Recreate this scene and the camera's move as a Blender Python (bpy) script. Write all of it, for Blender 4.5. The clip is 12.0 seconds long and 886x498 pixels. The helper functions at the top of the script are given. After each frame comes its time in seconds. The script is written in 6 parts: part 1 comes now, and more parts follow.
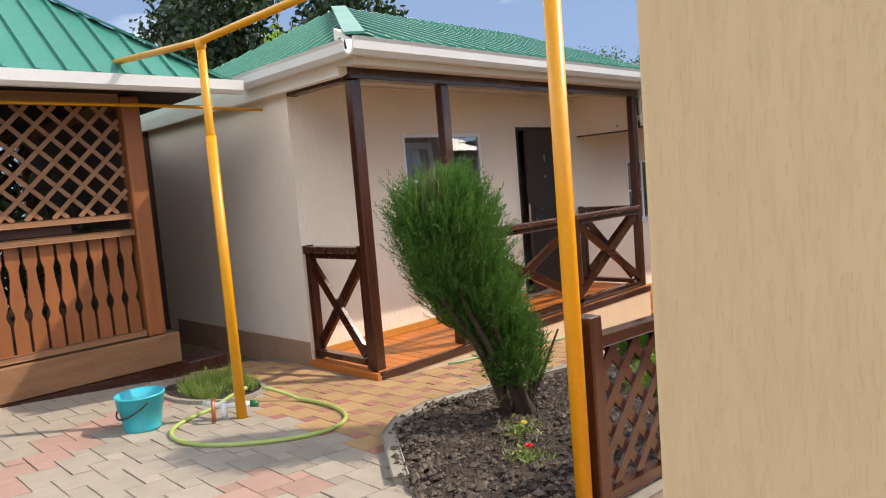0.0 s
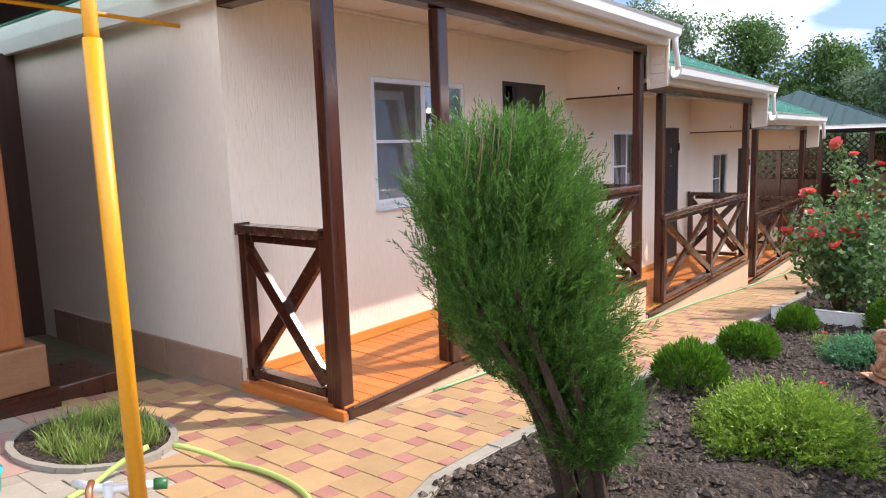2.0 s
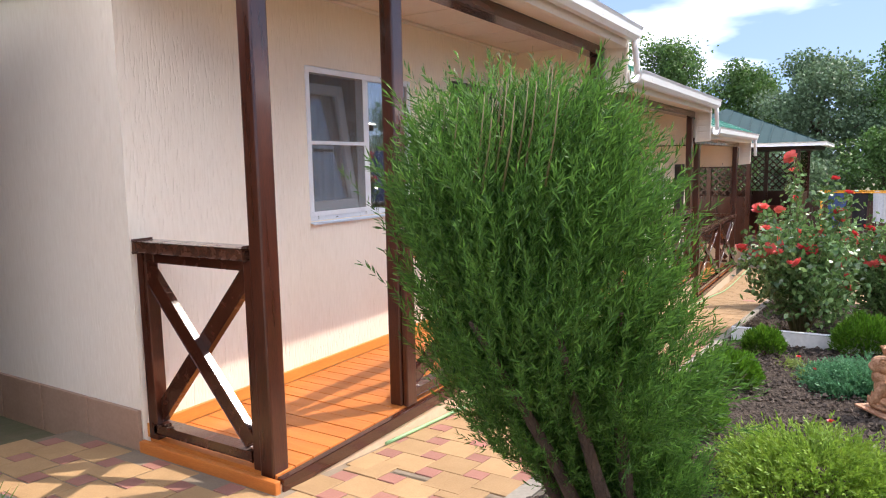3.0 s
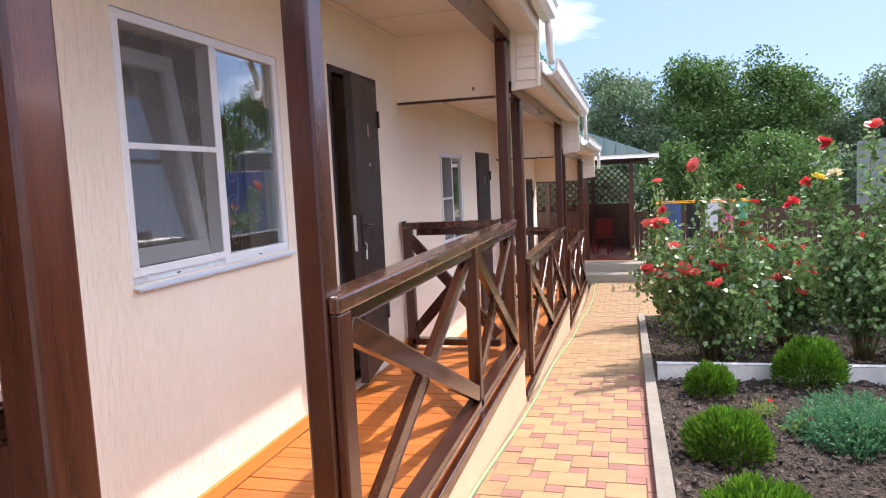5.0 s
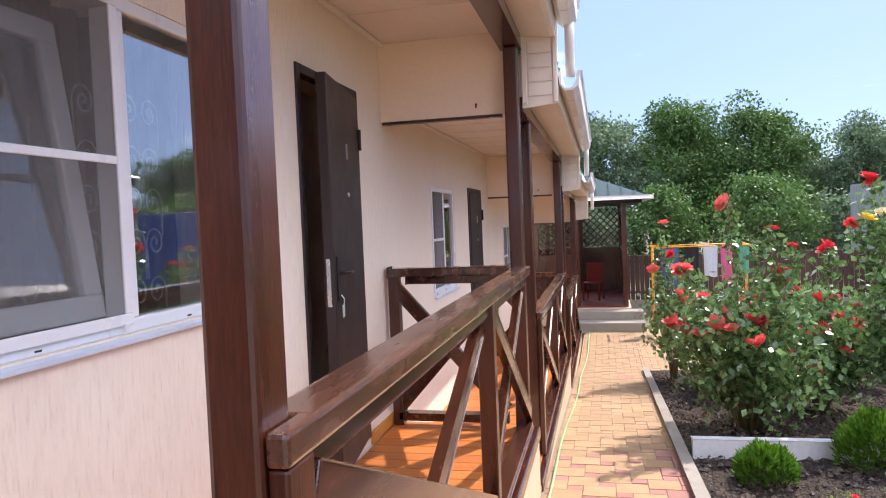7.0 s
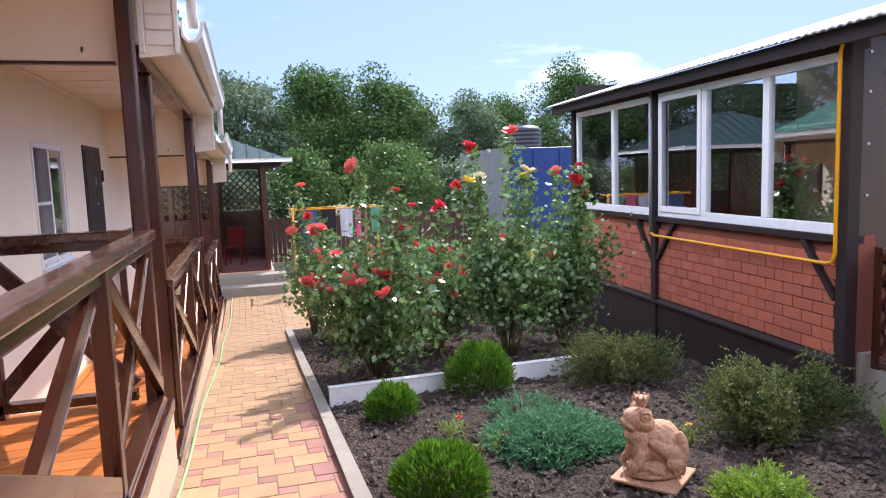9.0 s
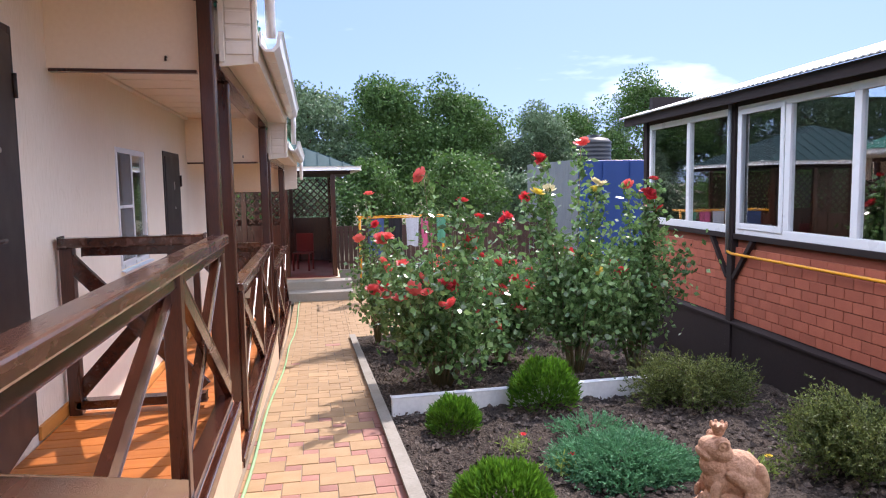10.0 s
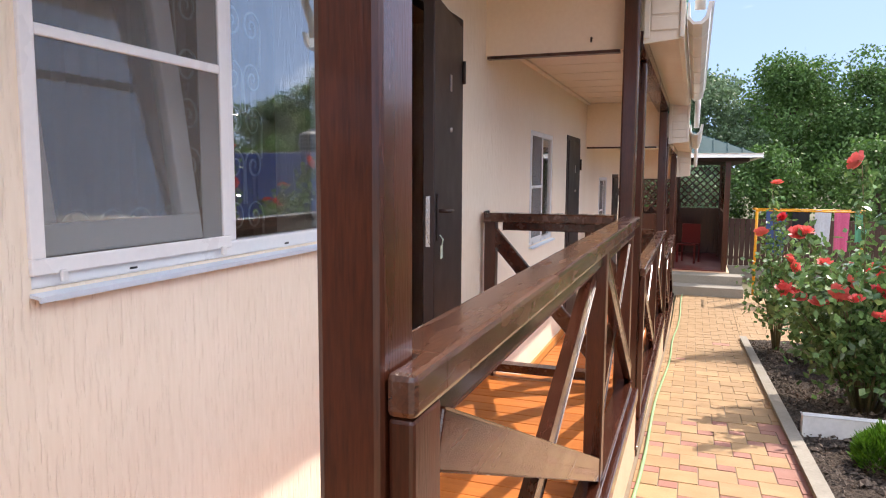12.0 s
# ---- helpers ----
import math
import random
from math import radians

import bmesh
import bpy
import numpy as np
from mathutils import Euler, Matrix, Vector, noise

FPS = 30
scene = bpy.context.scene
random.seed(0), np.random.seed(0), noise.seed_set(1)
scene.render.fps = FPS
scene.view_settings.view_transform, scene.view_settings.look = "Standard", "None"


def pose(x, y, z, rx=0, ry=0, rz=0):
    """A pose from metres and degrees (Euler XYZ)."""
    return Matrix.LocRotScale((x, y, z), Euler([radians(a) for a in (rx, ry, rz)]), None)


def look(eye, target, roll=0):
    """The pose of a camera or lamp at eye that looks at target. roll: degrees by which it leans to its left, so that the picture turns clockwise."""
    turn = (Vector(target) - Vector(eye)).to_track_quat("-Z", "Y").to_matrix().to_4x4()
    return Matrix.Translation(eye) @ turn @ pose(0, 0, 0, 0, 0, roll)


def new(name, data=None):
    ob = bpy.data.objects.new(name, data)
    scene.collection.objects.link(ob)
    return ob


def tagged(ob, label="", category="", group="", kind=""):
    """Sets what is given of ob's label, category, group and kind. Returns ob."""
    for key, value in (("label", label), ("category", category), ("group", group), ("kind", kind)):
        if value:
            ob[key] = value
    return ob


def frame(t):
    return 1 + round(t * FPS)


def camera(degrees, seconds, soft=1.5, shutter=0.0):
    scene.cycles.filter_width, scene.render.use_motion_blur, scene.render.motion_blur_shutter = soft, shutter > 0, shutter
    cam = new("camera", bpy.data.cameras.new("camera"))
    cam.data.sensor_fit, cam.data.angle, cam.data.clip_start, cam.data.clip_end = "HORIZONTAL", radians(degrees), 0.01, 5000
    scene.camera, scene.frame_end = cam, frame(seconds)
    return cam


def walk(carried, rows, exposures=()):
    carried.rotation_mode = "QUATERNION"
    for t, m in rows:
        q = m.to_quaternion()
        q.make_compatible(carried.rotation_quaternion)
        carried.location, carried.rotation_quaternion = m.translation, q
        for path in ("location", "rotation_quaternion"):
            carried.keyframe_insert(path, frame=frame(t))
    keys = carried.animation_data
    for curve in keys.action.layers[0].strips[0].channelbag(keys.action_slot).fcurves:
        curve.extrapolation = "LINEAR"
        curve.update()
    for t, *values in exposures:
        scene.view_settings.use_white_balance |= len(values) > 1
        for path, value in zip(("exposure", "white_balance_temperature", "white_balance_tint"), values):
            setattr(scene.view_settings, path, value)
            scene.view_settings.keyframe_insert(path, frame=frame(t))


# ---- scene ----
cam = camera(65.7, 12.0, 1.1)
PATH = [
    (0, (-0.328, 0.664, 1.426), (-1.743, 2.066, 1.241), -4.7),
    (0.5, (-0.778, 0.841, 1.414), (-2.163, 2.251, 1.108), -4.0),
    (1, (-1.156, 1.052, 1.392), (-2.471, 2.527, 1.085), -3.4),
    (1.5, (-1.527, 1.333, 1.396), (-2.846, 2.81, 1.114), -2.5),
    (2, (-1.856, 1.502, 1.417), (-3.08, 3.058, 1.127), -1.8),
    (2.5, (-2.127, 1.723, 1.344), (-3.224, 3.362, 1.01), -1.3),
    (3, (-2.478, 2.015, 1.328), (-3.518, 3.705, 1.083), -1.1),
    (3.2, (-2.647, 2.146, 1.327), (-3.67, 3.854, 1.139), -1.5),
    (4.8, (-3.794, 3.189, 1.307), (-4.343, 5.101, 1.102), -3.0),
    (5, (-3.819, 3.291, 1.306), (-4.345, 5.21, 1.105), -2.7),
    (5.5, (-3.965, 3.587, 1.295), (-4.479, 5.514, 1.139), -1.9),
    (6, (-4.115, 3.856, 1.282), (-4.545, 5.804, 1.152), -2.1),
    (6.5, (-4.182, 4.14, 1.26), (-4.617, 6.09, 1.167), -2.3),
    (6.7, (-4.208, 4.242, 1.264), (-4.688, 6.182, 1.191), -2.3),
    (8.3, (-4.208, 4.268, 1.266), (-4.048, 6.253, 1.078), -2.9),
    (8.5, (-4.192, 4.266, 1.26), (-3.888, 6.231, 1.051), -3.0),
    (9, (-4.135, 4.253, 1.241), (-3.594, 6.166, 1.02), -2.0),
    (9.5, (-4.113, 4.282, 1.235), (-3.532, 6.182, 1.004), -0.6),
    (10, (-4.146, 4.322, 1.244), (-3.784, 6.28, 1.058), -0.9),
    (10.5, (-4.185, 4.363, 1.226), (-4.144, 6.355, 1.055), -0.6),
    (11, (-4.224, 4.367, 1.222), (-4.608, 6.321, 1.033), -2.1),
    (11.5, (-4.294, 4.37, 1.22), (-4.934, 6.254, 1.013), -1.7),
    (12, (-4.36, 4.433, 1.201), (-5.043, 6.3, 0.989), 0.3),
]
walk(cam, [(t, look(eye, target, roll)) for t, eye, target, roll in PATH], [(0.0, 1.65, 7300, 12), (1.5, 2.06, 6650, 14), (3.0, 2.2, 6800, 15), (5.0, 2.32, 6700, 17), (6.7, 2.34, 6650, 20), (8.5, 2.3, 6450, 22), (10.0, 2.2, 6400, 21), (10.5, 2.22, 6400, 21), (11.5, 2.28, 6950, 17), (12.0, 2.3, 7050, 15)])

# ---- light ----
SUN = Vector((0.66, 1.0, 1.18)).normalized()
world = bpy.data.worlds.new("sky")
scene.world = world
world.use_nodes = True
wn, wl = world.node_tree.nodes, world.node_tree.links
sky = wn.new("ShaderNodeTexSky")
sky.sky_type, sky.sun_disc = "NISHITA", False
sky.sun_elevation = math.asin(SUN.z)
sky.sun_rotation = math.atan2(SUN.x, SUN.y)
sky.air_density, sky.dust_density, sky.ozone_density = 0.6, 0.5, 3.0
wc = wn.new("ShaderNodeTexCoord")
wm = wn.new("ShaderNodeMapping")
wm.inputs["Scale"].default_value = (1.0, 1.0, 3.5)
wnoise = wn.new("ShaderNodeTexNoise")
wnoise.inputs["Scale"].default_value, wnoise.inputs["Detail"].default_value = 1.9, 6.0
wramp = wn.new("ShaderNodeValToRGB")
wramp.color_ramp.elements[0].position, wramp.color_ramp.elements[1].position = 0.64, 0.86
wmix = wn.new("ShaderNodeMix")
wmix.data_type = "RGBA"
wmul = wn.new("ShaderNodeMath")
wmul.operation = "MULTIPLY"
wmul.inputs[1].default_value = 0.9
wl.new(wc.outputs["Generated"], wm.inputs["Vector"])
wl.new(wm.outputs["Vector"], wnoise.inputs["Vector"])
# cloud cover made thicker halfway up the sky, an added fill for shaded walls
wsep = wn.new("ShaderNodeSeparateXYZ")
wband = wn.new("ShaderNodeValToRGB")
wband.color_ramp.interpolation = "EASE"
for at, grey in ((0.0, 0.0), (0.27, 0.10), (0.46, 0.36), (0.66, 0.36), (0.92, 0.02)):
    e = wband.color_ramp.elements.new(at) if 0 < at < 0.9 else wband.color_ramp.elements[0 if at == 0 else -1]
    e.position, e.color = at, (grey, grey, grey, 1)
wlift = wn.new("ShaderNodeMath")
wlift.operation = "ADD"
wl.new(wc.outputs["Generated"], wsep.inputs[0])
wl.new(wsep.outputs["Z"], wband.inputs["Fac"])
wl.new(wband.outputs["Color"], wlift.inputs[0])
wl.new(wnoise.outputs["Fac"], wlift.inputs[1])
wl.new(wlift.outputs[0], wramp.inputs["Fac"])
wl.new(wramp.outputs["Color"], wmul.inputs[0])
wl.new(wmul.outputs[0], wmix.inputs["Factor"])
whaze = wn.new("ShaderNodeMix")
whaze.data_type = "RGBA"
whaze.inputs["Factor"].default_value = 0.93
whaze.inputs["B"].default_value = (0.49, 0.76, 1.30, 1)
wl.new(sky.outputs["Color"], whaze.inputs["A"])
wl.new(whaze.outputs["Result"], wmix.inputs["A"])
wmix.inputs["B"].default_value = (4.9, 5.25, 5.8, 1)
wl.new(wmix.outputs["Result"], wn["Background"].inputs["Color"])
wn["Background"].inputs["Strength"].default_value = 0.17
sun_data = bpy.data.lights.new("sun", "SUN")
sun_data.energy, sun_data.angle, sun_data.color = 1.33, radians(0.55), (1.0, 0.94, 0.85)
sun_lamp = new("sun", sun_data)
sun_lamp.matrix_world = look(SUN * 60, (0, 0, 0))


# ---- materials ----
def material(name, a, b=None, rough=0.6, big=2.0, fine=40.0, grain=(1, 1, 1), bump=0.15, metal=0.0, spec=0.5, vary=0.0, island=False,
             mixing=0.5, coat=0.0, sheer=0.0, bump_scale=None, depth=0.004, groove=False):
    """A surface with two scales of change. grain: stretch of the pattern; vary: change from piece to piece."""
    m = bpy.data.materials.new(name)
    m.use_nodes = True
    n, l = m.node_tree.nodes, m.node_tree.links
    p = n["Principled BSDF"]
    b = b or tuple(c * 0.75 for c in a)
    tc = n.new("ShaderNodeTexCoord")
    mp = n.new("ShaderNodeMapping")
    mp.inputs["Scale"].default_value = grain
    oi = n.new("ShaderNodeObjectInfo")
    geo = n.new("ShaderNodeNewGeometry")
    rnd = geo.outputs["Random Per Island"] if island else oi.outputs["Random"]
    shift = n.new("ShaderNodeVectorMath")
    shift.operation = "MULTIPLY_ADD"
    shift.inputs[1].default_value = (17.0, 11.0, 7.0) if vary else (0, 0, 0)
    l.new(rnd, shift.inputs[0])
    l.new(tc.outputs["Object"], shift.inputs[2])
    l.new(shift.outputs[0], mp.inputs["Vector"])
    n1, n2 = n.new("ShaderNodeTexNoise"), n.new("ShaderNodeTexNoise")
    n1.inputs["Scale"].default_value, n1.inputs["Detail"].default_value = big, 5.0
    n2.inputs["Scale"].default_value, n2.inputs["Detail"].default_value = fine, 6.0
    l.new(mp.outputs[0], n1.inputs["Vector"])
    l.new(mp.outputs[0], n2.inputs["Vector"])
    add = n.new("ShaderNodeMath")
    add.operation = "MULTIPLY_ADD"
    add.inputs[1].default_value = mixing
    half = n.new("ShaderNodeMath")
    half.operation = "MULTIPLY"
    half.inputs[1].default_value = 1.0 - mixing
    l.new(n1.outputs["Fac"], half.inputs[0])
    l.new(n2.outputs["Fac"], add.inputs[0])
    l.new(half.outputs[0], add.inputs[2])
    ramp = n.new("ShaderNodeValToRGB")
    ramp.color_ramp.elements[0].position, ramp.color_ramp.elements[1].position = 0.33, 0.67
    ramp.color_ramp.elements[0].color, ramp.color_ramp.elements[1].color = (*a, 1), (*b, 1)
    l.new(add.outputs[0], ramp.inputs["Fac"])
    hsv = n.new("ShaderNodeHueSaturation")
    vv = n.new("ShaderNodeMath")
    vv.operation = "MULTIPLY_ADD"
    vv.inputs[1].default_value, vv.inputs[2].default_value = 2 * vary, 1 - vary
    l.new(rnd, vv.inputs[0])
    l.new(vv.outputs[0], hsv.inputs["Value"])
    l.new(ramp.outputs["Color"], hsv.inputs["Color"])
    l.new(hsv.outputs["Color"], p.inputs["Base Color"])
    rr = n.new("ShaderNodeMath")
    rr.operation = "MULTIPLY_ADD"
    rr.inputs[1].default_value, rr.inputs[2].default_value = 0.25, max(0.02, rough - 0.12)
    l.new(n1.outputs["Fac"], rr.inputs[0])
    l.new(rr.outputs[0], p.inputs["Roughness"])
    p.inputs["Metallic"].default_value = metal
    p.inputs["Specular IOR Level"].default_value = spec
    p.inputs["Coat Weight"].default_value = coat
    p.inputs["Coat Roughness"].default_value = 0.12
    if bump:
        bp = n.new("ShaderNodeBump")
        bp.inputs["Strength"].default_value, bp.inputs["Distance"].default_value = bump, depth
        src = n2
        if bump_scale:
            src = n.new("ShaderNodeTexNoise")
            src.inputs["Scale"].default_value, src.inputs["Detail"].default_value = bump_scale, 3.0
            l.new(mp.outputs[0], src.inputs["Vector"])
        if groove:
            cut = n.new("ShaderNodeValToRGB")
            cut.color_ramp.elements[0].position, cut.color_ramp.elements[1].position = 0.34, 0.47
            l.new(src.outputs["Fac"], cut.inputs["Fac"])
            l.new(cut.outputs["Color"], bp.inputs["Height"])
        else:
            l.new(src.outputs["Fac"], bp.inputs["Height"])
        l.new(bp.outputs["Normal"], p.inputs["Normal"])
    if sheer:
        tr = n.new("ShaderNodeBsdfTranslucent")
        l.new(hsv.outputs["Color"], tr.inputs["Color"])
        ms = n.new("ShaderNodeMixShader")
        ms.inputs["Fac"].default_value = sheer
        l.new(p.outputs[0], ms.inputs[1])
        l.new(tr.outputs[0], ms.inputs[2])
        l.new(ms.outputs[0], n["Material Output"].inputs["Surface"])
    return m


def glass_material(name, tint=(0.9, 0.95, 0.95), ior=2.0):
    m = bpy.data.materials.new(name)
    m.use_nodes = True
    p = m.node_tree.nodes["Principled BSDF"]
    p.inputs["Base Color"].default_value = (*tint, 1)
    p.inputs["Roughness"].default_value = 0.01
    p.inputs["Transmission Weight"].default_value = 1.0
    p.inputs["IOR"].default_value = ior
    return m


M_STUCCO = material("stucco", (0.92, 0.82, 0.70), (0.83, 0.72, 0.59), rough=0.85, big=1.2, fine=75, grain=(1, 1, 0.12), bump=0.6, depth=0.005, mixing=0.5, bump_scale=70, groove=True, spec=0.2)
M_STUCCO2 = material("stucco_sand", (0.76, 0.56, 0.33), (0.68, 0.49, 0.28), rough=0.85, big=1.5, fine=45, grain=(1, 1, 0.14), bump=0.45, depth=0.003, spec=0.2, mixing=0.5, bump_scale=230, groove=True)
M_CREAM = material("cream_plaster", (0.90, 0.80, 0.67), (0.84, 0.73, 0.60), rough=0.8, big=1.5, fine=40, bump=0.15, spec=0.2)
M_DARKWOOD = material("stained_wood", (0.024, 0.006, 0.0035), (0.085, 0.022, 0.010), rough=0.30, big=3, fine=45, grain=(6, 6, 0.5), bump=0.25, coat=0.4, depth=0.002)
M_HANDRAIL = material("worn_handrail", (0.026, 0.009, 0.006), (0.13, 0.052, 0.030), rough=0.26, big=5, fine=60, grain=(4, 0.8, 4), bump=0.3, coat=0.85, depth=0.002, mixing=0.4)
M_DARKWOOD_Y = material("stained_wood_long", (0.024, 0.006, 0.0035), (0.072, 0.019, 0.009), rough=0.24, big=3, fine=45, grain=(6, 0.6, 6), bump=0.12, coat=0.5, depth=0.002)
M_DECK = material("deck_wood", (0.62, 0.21, 0.045), (0.45, 0.13, 0.028), rough=0.42, big=3, fine=50, grain=(0.7, 7, 7), bump=0.15, vary=0.12, depth=0.002)
M_DECKTRIM = material("deck_trim", (0.62, 0.27, 0.05), (0.50, 0.19, 0.035), rough=0.5, big=3, fine=40, grain=(7, 0.7, 7), bump=0.1, depth=0.002)
M_PINE = material("stained_pine", (0.32, 0.105, 0.032), (0.22, 0.07, 0.02), rough=0.5, big=3, fine=40, grain=(6, 6, 0.7), bump=0.2, vary=0.08, depth=0.002)
M_PINE_H = material("weathered_pine", (0.31, 0.155, 0.075), (0.21, 0.095, 0.042), rough=0.6, big=3, fine=40, grain=(6, 0.7, 6), bump=0.2, vary=0.06, depth=0.002)
M_DOOR = material("door_metal", (0.030, 0.022, 0.022), (0.040, 0.028, 0.027), rough=0.45, big=5, fine=300, bump=0.1, depth=0.001, metal=0.2)
M_BLACK = material("dark_gap", (0.012, 0.010, 0.010), rough=0.7, bump=0)
M_ROOF = material("green_metal", (0.045, 0.23, 0.17), (0.06, 0.28, 0.21), rough=0.38, big=1.5, fine=20, bump=0.05, metal=0.15)
# green metal copy with the far roof's shade put into its colour
M_ROOF_SHADED = material("shaded_green_metal", (0.020, 0.055, 0.060), (0.028, 0.070, 0.075), rough=0.7, big=1.5, fine=20, bump=0.05, spec=0.2)
M_WHITE = material("white_plastic", (0.82, 0.82, 0.82), (0.74, 0.75, 0.76), rough=0.35, big=3, fine=50, bump=0.03)
M_SOFFIT = material("soffit_panel", (0.80, 0.75, 0.68), (0.74, 0.68, 0.60), rough=0.5, big=2, fine=30, bump=0.05)
M_FRAME = material("upvc", (0.84, 0.85, 0.87), (0.78, 0.80, 0.83), rough=0.3, big=4, fine=60, bump=0.02)
M_SILL = material("sill_metal", (0.62, 0.70, 0.80), (0.56, 0.64, 0.75), rough=0.35, big=4, fine=60, bump=0.02)
M_GLASS = glass_material("window_glass", ior=2.4)
M_NET = bpy.data.materials.new("mosquito_net")
M_NET.use_nodes = True
nn, nl = M_NET.node_tree.nodes, M_NET.node_tree.links
nn["Principled BSDF"].inputs["Base Color"].default_value = (0.17, 0.165, 0.16, 1)
nn["Principled BSDF"].inputs["Roughness"].default_value = 0.7
n_clear, n_mix = nn.new("ShaderNodeBsdfTransparent"), nn.new("ShaderNodeMixShader")
n_mix.inputs["Fac"].default_value = 0.32
nl.new(n_clear.outputs[0], n_mix.inputs[1])
nl.new(nn["Principled BSDF"].outputs[0], n_mix.inputs[2])
nl.new(n_mix.outputs[0], nn["Material Output"].inputs["Surface"])
M_CURTAIN = material("curtain", (0.42, 0.32, 0.25), (0.27, 0.20, 0.15), rough=0.9, big=6, fine=80, grain=(1, 6, 1), bump=0.1, sheer=0.3)
M_LACE = material("lace_thread", (0.60, 0.55, 0.46), (0.46, 0.41, 0.34), rough=0.8, bump=0)
M_ROOM = material("room_paint", (0.40, 0.36, 0.32), rough=0.8, bump=0.05)
M_PLINTH = material("plinth_tile", (0.42, 0.27, 0.19), (0.34, 0.21, 0.145), rough=0.6, big=4, fine=50, bump=0.2)
M_SLAB = material("plinth_plaster", (0.70, 0.50, 0.34), (0.60, 0.42, 0.28), rough=0.8, big=3, fine=40, bump=0.3)
M_CONCRETE = material("concrete", (0.32, 0.29, 0.245), (0.23, 0.205, 0.17), rough=0.85, big=3, fine=50, bump=0.35, vary=0.06)
M_WHITEWASH = material("whitewash", (0.78, 0.78, 0.78), (0.62, 0.62, 0.62), rough=0.8, big=5, fine=30, bump=0.3)
M_SAND = material("joint_sand", (0.27, 0.21, 0.15), (0.20, 0.155, 0.11), rough=0.95, big=4, fine=90, bump=0.3)
M_PAVE_Y = material("paver_yellow", (0.42, 0.265, 0.13), (0.33, 0.20, 0.095), rough=0.75, big=6, fine=120, bump=0.25, vary=0.13)
M_PAVE_R = material("paver_rose", (0.36, 0.165, 0.125), (0.29, 0.125, 0.095), rough=0.75, big=6, fine=120, bump=0.25, vary=0.13)
M_PAVE_B = material("paver_blush", (0.42, 0.27, 0.22), (0.34, 0.21, 0.17), rough=0.75, big=6, fine=120, bump=0.25, vary=0.12)
M_PAVE_G = material("paver_grey", (0.38, 0.33, 0.27), (0.30, 0.26, 0.21), rough=0.75, big=6, fine=120, bump=0.25, vary=0.12)
M_SOIL = material("soil", (0.022, 0.017, 0.014), (0.12, 0.092, 0.075), rough=0.95, big=5, fine=48, bump=1.0, spec=0.15, depth=0.045, mixing=0.7)
M_CLOD = material("soil_clod", (0.035, 0.027, 0.022), (0.21, 0.165, 0.135), rough=0.95, big=8, fine=90, bump=0.6, spec=0.15, vary=0.25, island=True, depth=0.008)
M_GROUND = material("bare_ground", (0.16, 0.13, 0.08), (0.10, 0.11, 0.05), rough=0.95, big=0.6, fine=9, bump=0.5, depth=0.03)
M_YELLOW = material("yellow_paint", (0.76, 0.335, 0.005), (0.68, 0.29, 0.005), rough=0.38, big=5, fine=60, bump=0.06)
M_BUCKET = material("turquoise_plastic", (0.03, 0.50, 0.60), (0.025, 0.44, 0.54), rough=0.35, big=4, fine=60, bump=0.03)
M_HOSE = material("green_hose", (0.42, 0.52, 0.16), (0.34, 0.44, 0.12), rough=0.45, big=5, fine=80, bump=0.05)
M_HOSE_DARK = material("coupling_green", (0.03, 0.16, 0.05), (0.02, 0.11, 0.035), rough=0.4, bump=0.03)
M_HOSE_PALE = material("pale_hose", (0.27, 0.46, 0.22), (0.22, 0.39, 0.18), rough=0.5, bump=0.05)
M_BRASS = material("copper_tap", (0.55, 0.22, 0.12), (0.42, 0.16, 0.08), rough=0.4, metal=0.7, bump=0.05)
M_CHROME = material("steel", (0.62, 0.62, 0.62), (0.5, 0.5, 0.5), rough=0.3, metal=0.9, bump=0.02)
M_TERRA = material("terracotta", (0.64, 0.37, 0.23), (0.33, 0.155, 0.08), rough=0.75, big=16, fine=75, bump=0.9, depth=0.006, mixing=0.6)
M_BRICKWALL = material("red_brick", (0.44, 0.125, 0.07), (0.35, 0.092, 0.052), rough=0.7, big=5, fine=80, bump=0.3, vary=0.1)
M_MORTAR = material("mortar", (0.23, 0.068, 0.04), (0.18, 0.052, 0.03), rough=0.9, bump=0.3)
M_SKIRT = material("dark_sheet", (0.020, 0.013, 0.013), (0.030, 0.020, 0.019), rough=0.65, bump=0.05, spec=0.3)
M_POLY = material("tinted_sheet", (0.075, 0.055, 0.040), (0.055, 0.040, 0.030), rough=0.3, big=2, fine=30, bump=0.05)
M_SLATE = material("roof_sheet", (0.50, 0.50, 0.50), (0.38, 0.38, 0.38), rough=0.45, metal=0.4, bump=0.1)
M_BLUE = material("blue_paint", (0.012, 0.042, 0.17), (0.016, 0.055, 0.21), rough=0.45, bump=0.05)
M_GREYSHEET = material("grey_sheet", (0.30, 0.33, 0.36), (0.24, 0.27, 0.30), rough=0.45, metal=0.3, bump=0.05)
M_TANK = material("black_tank", (0.02, 0.022, 0.025), (0.03, 0.032, 0.035), rough=0.4, bump=0.03)
M_BACKFENCE = material("fence_board", (0.085, 0.040, 0.028), (0.06, 0.028, 0.02), rough=0.6, grain=(5, 5, 0.6), bump=0.15, vary=0.15)
M_CHAIR = material("red_plastic", (0.17, 0.016, 0.012), (0.13, 0.012, 0.010), rough=0.4, bump=0.03)
M_LEAF_ROSEMARY = material("needle_green", (0.012, 0.050, 0.012), (0.14, 0.30, 0.050), rough=0.5, big=7, fine=22, bump=0, vary=0.35, island=True, sheer=0.4, spec=0.3)
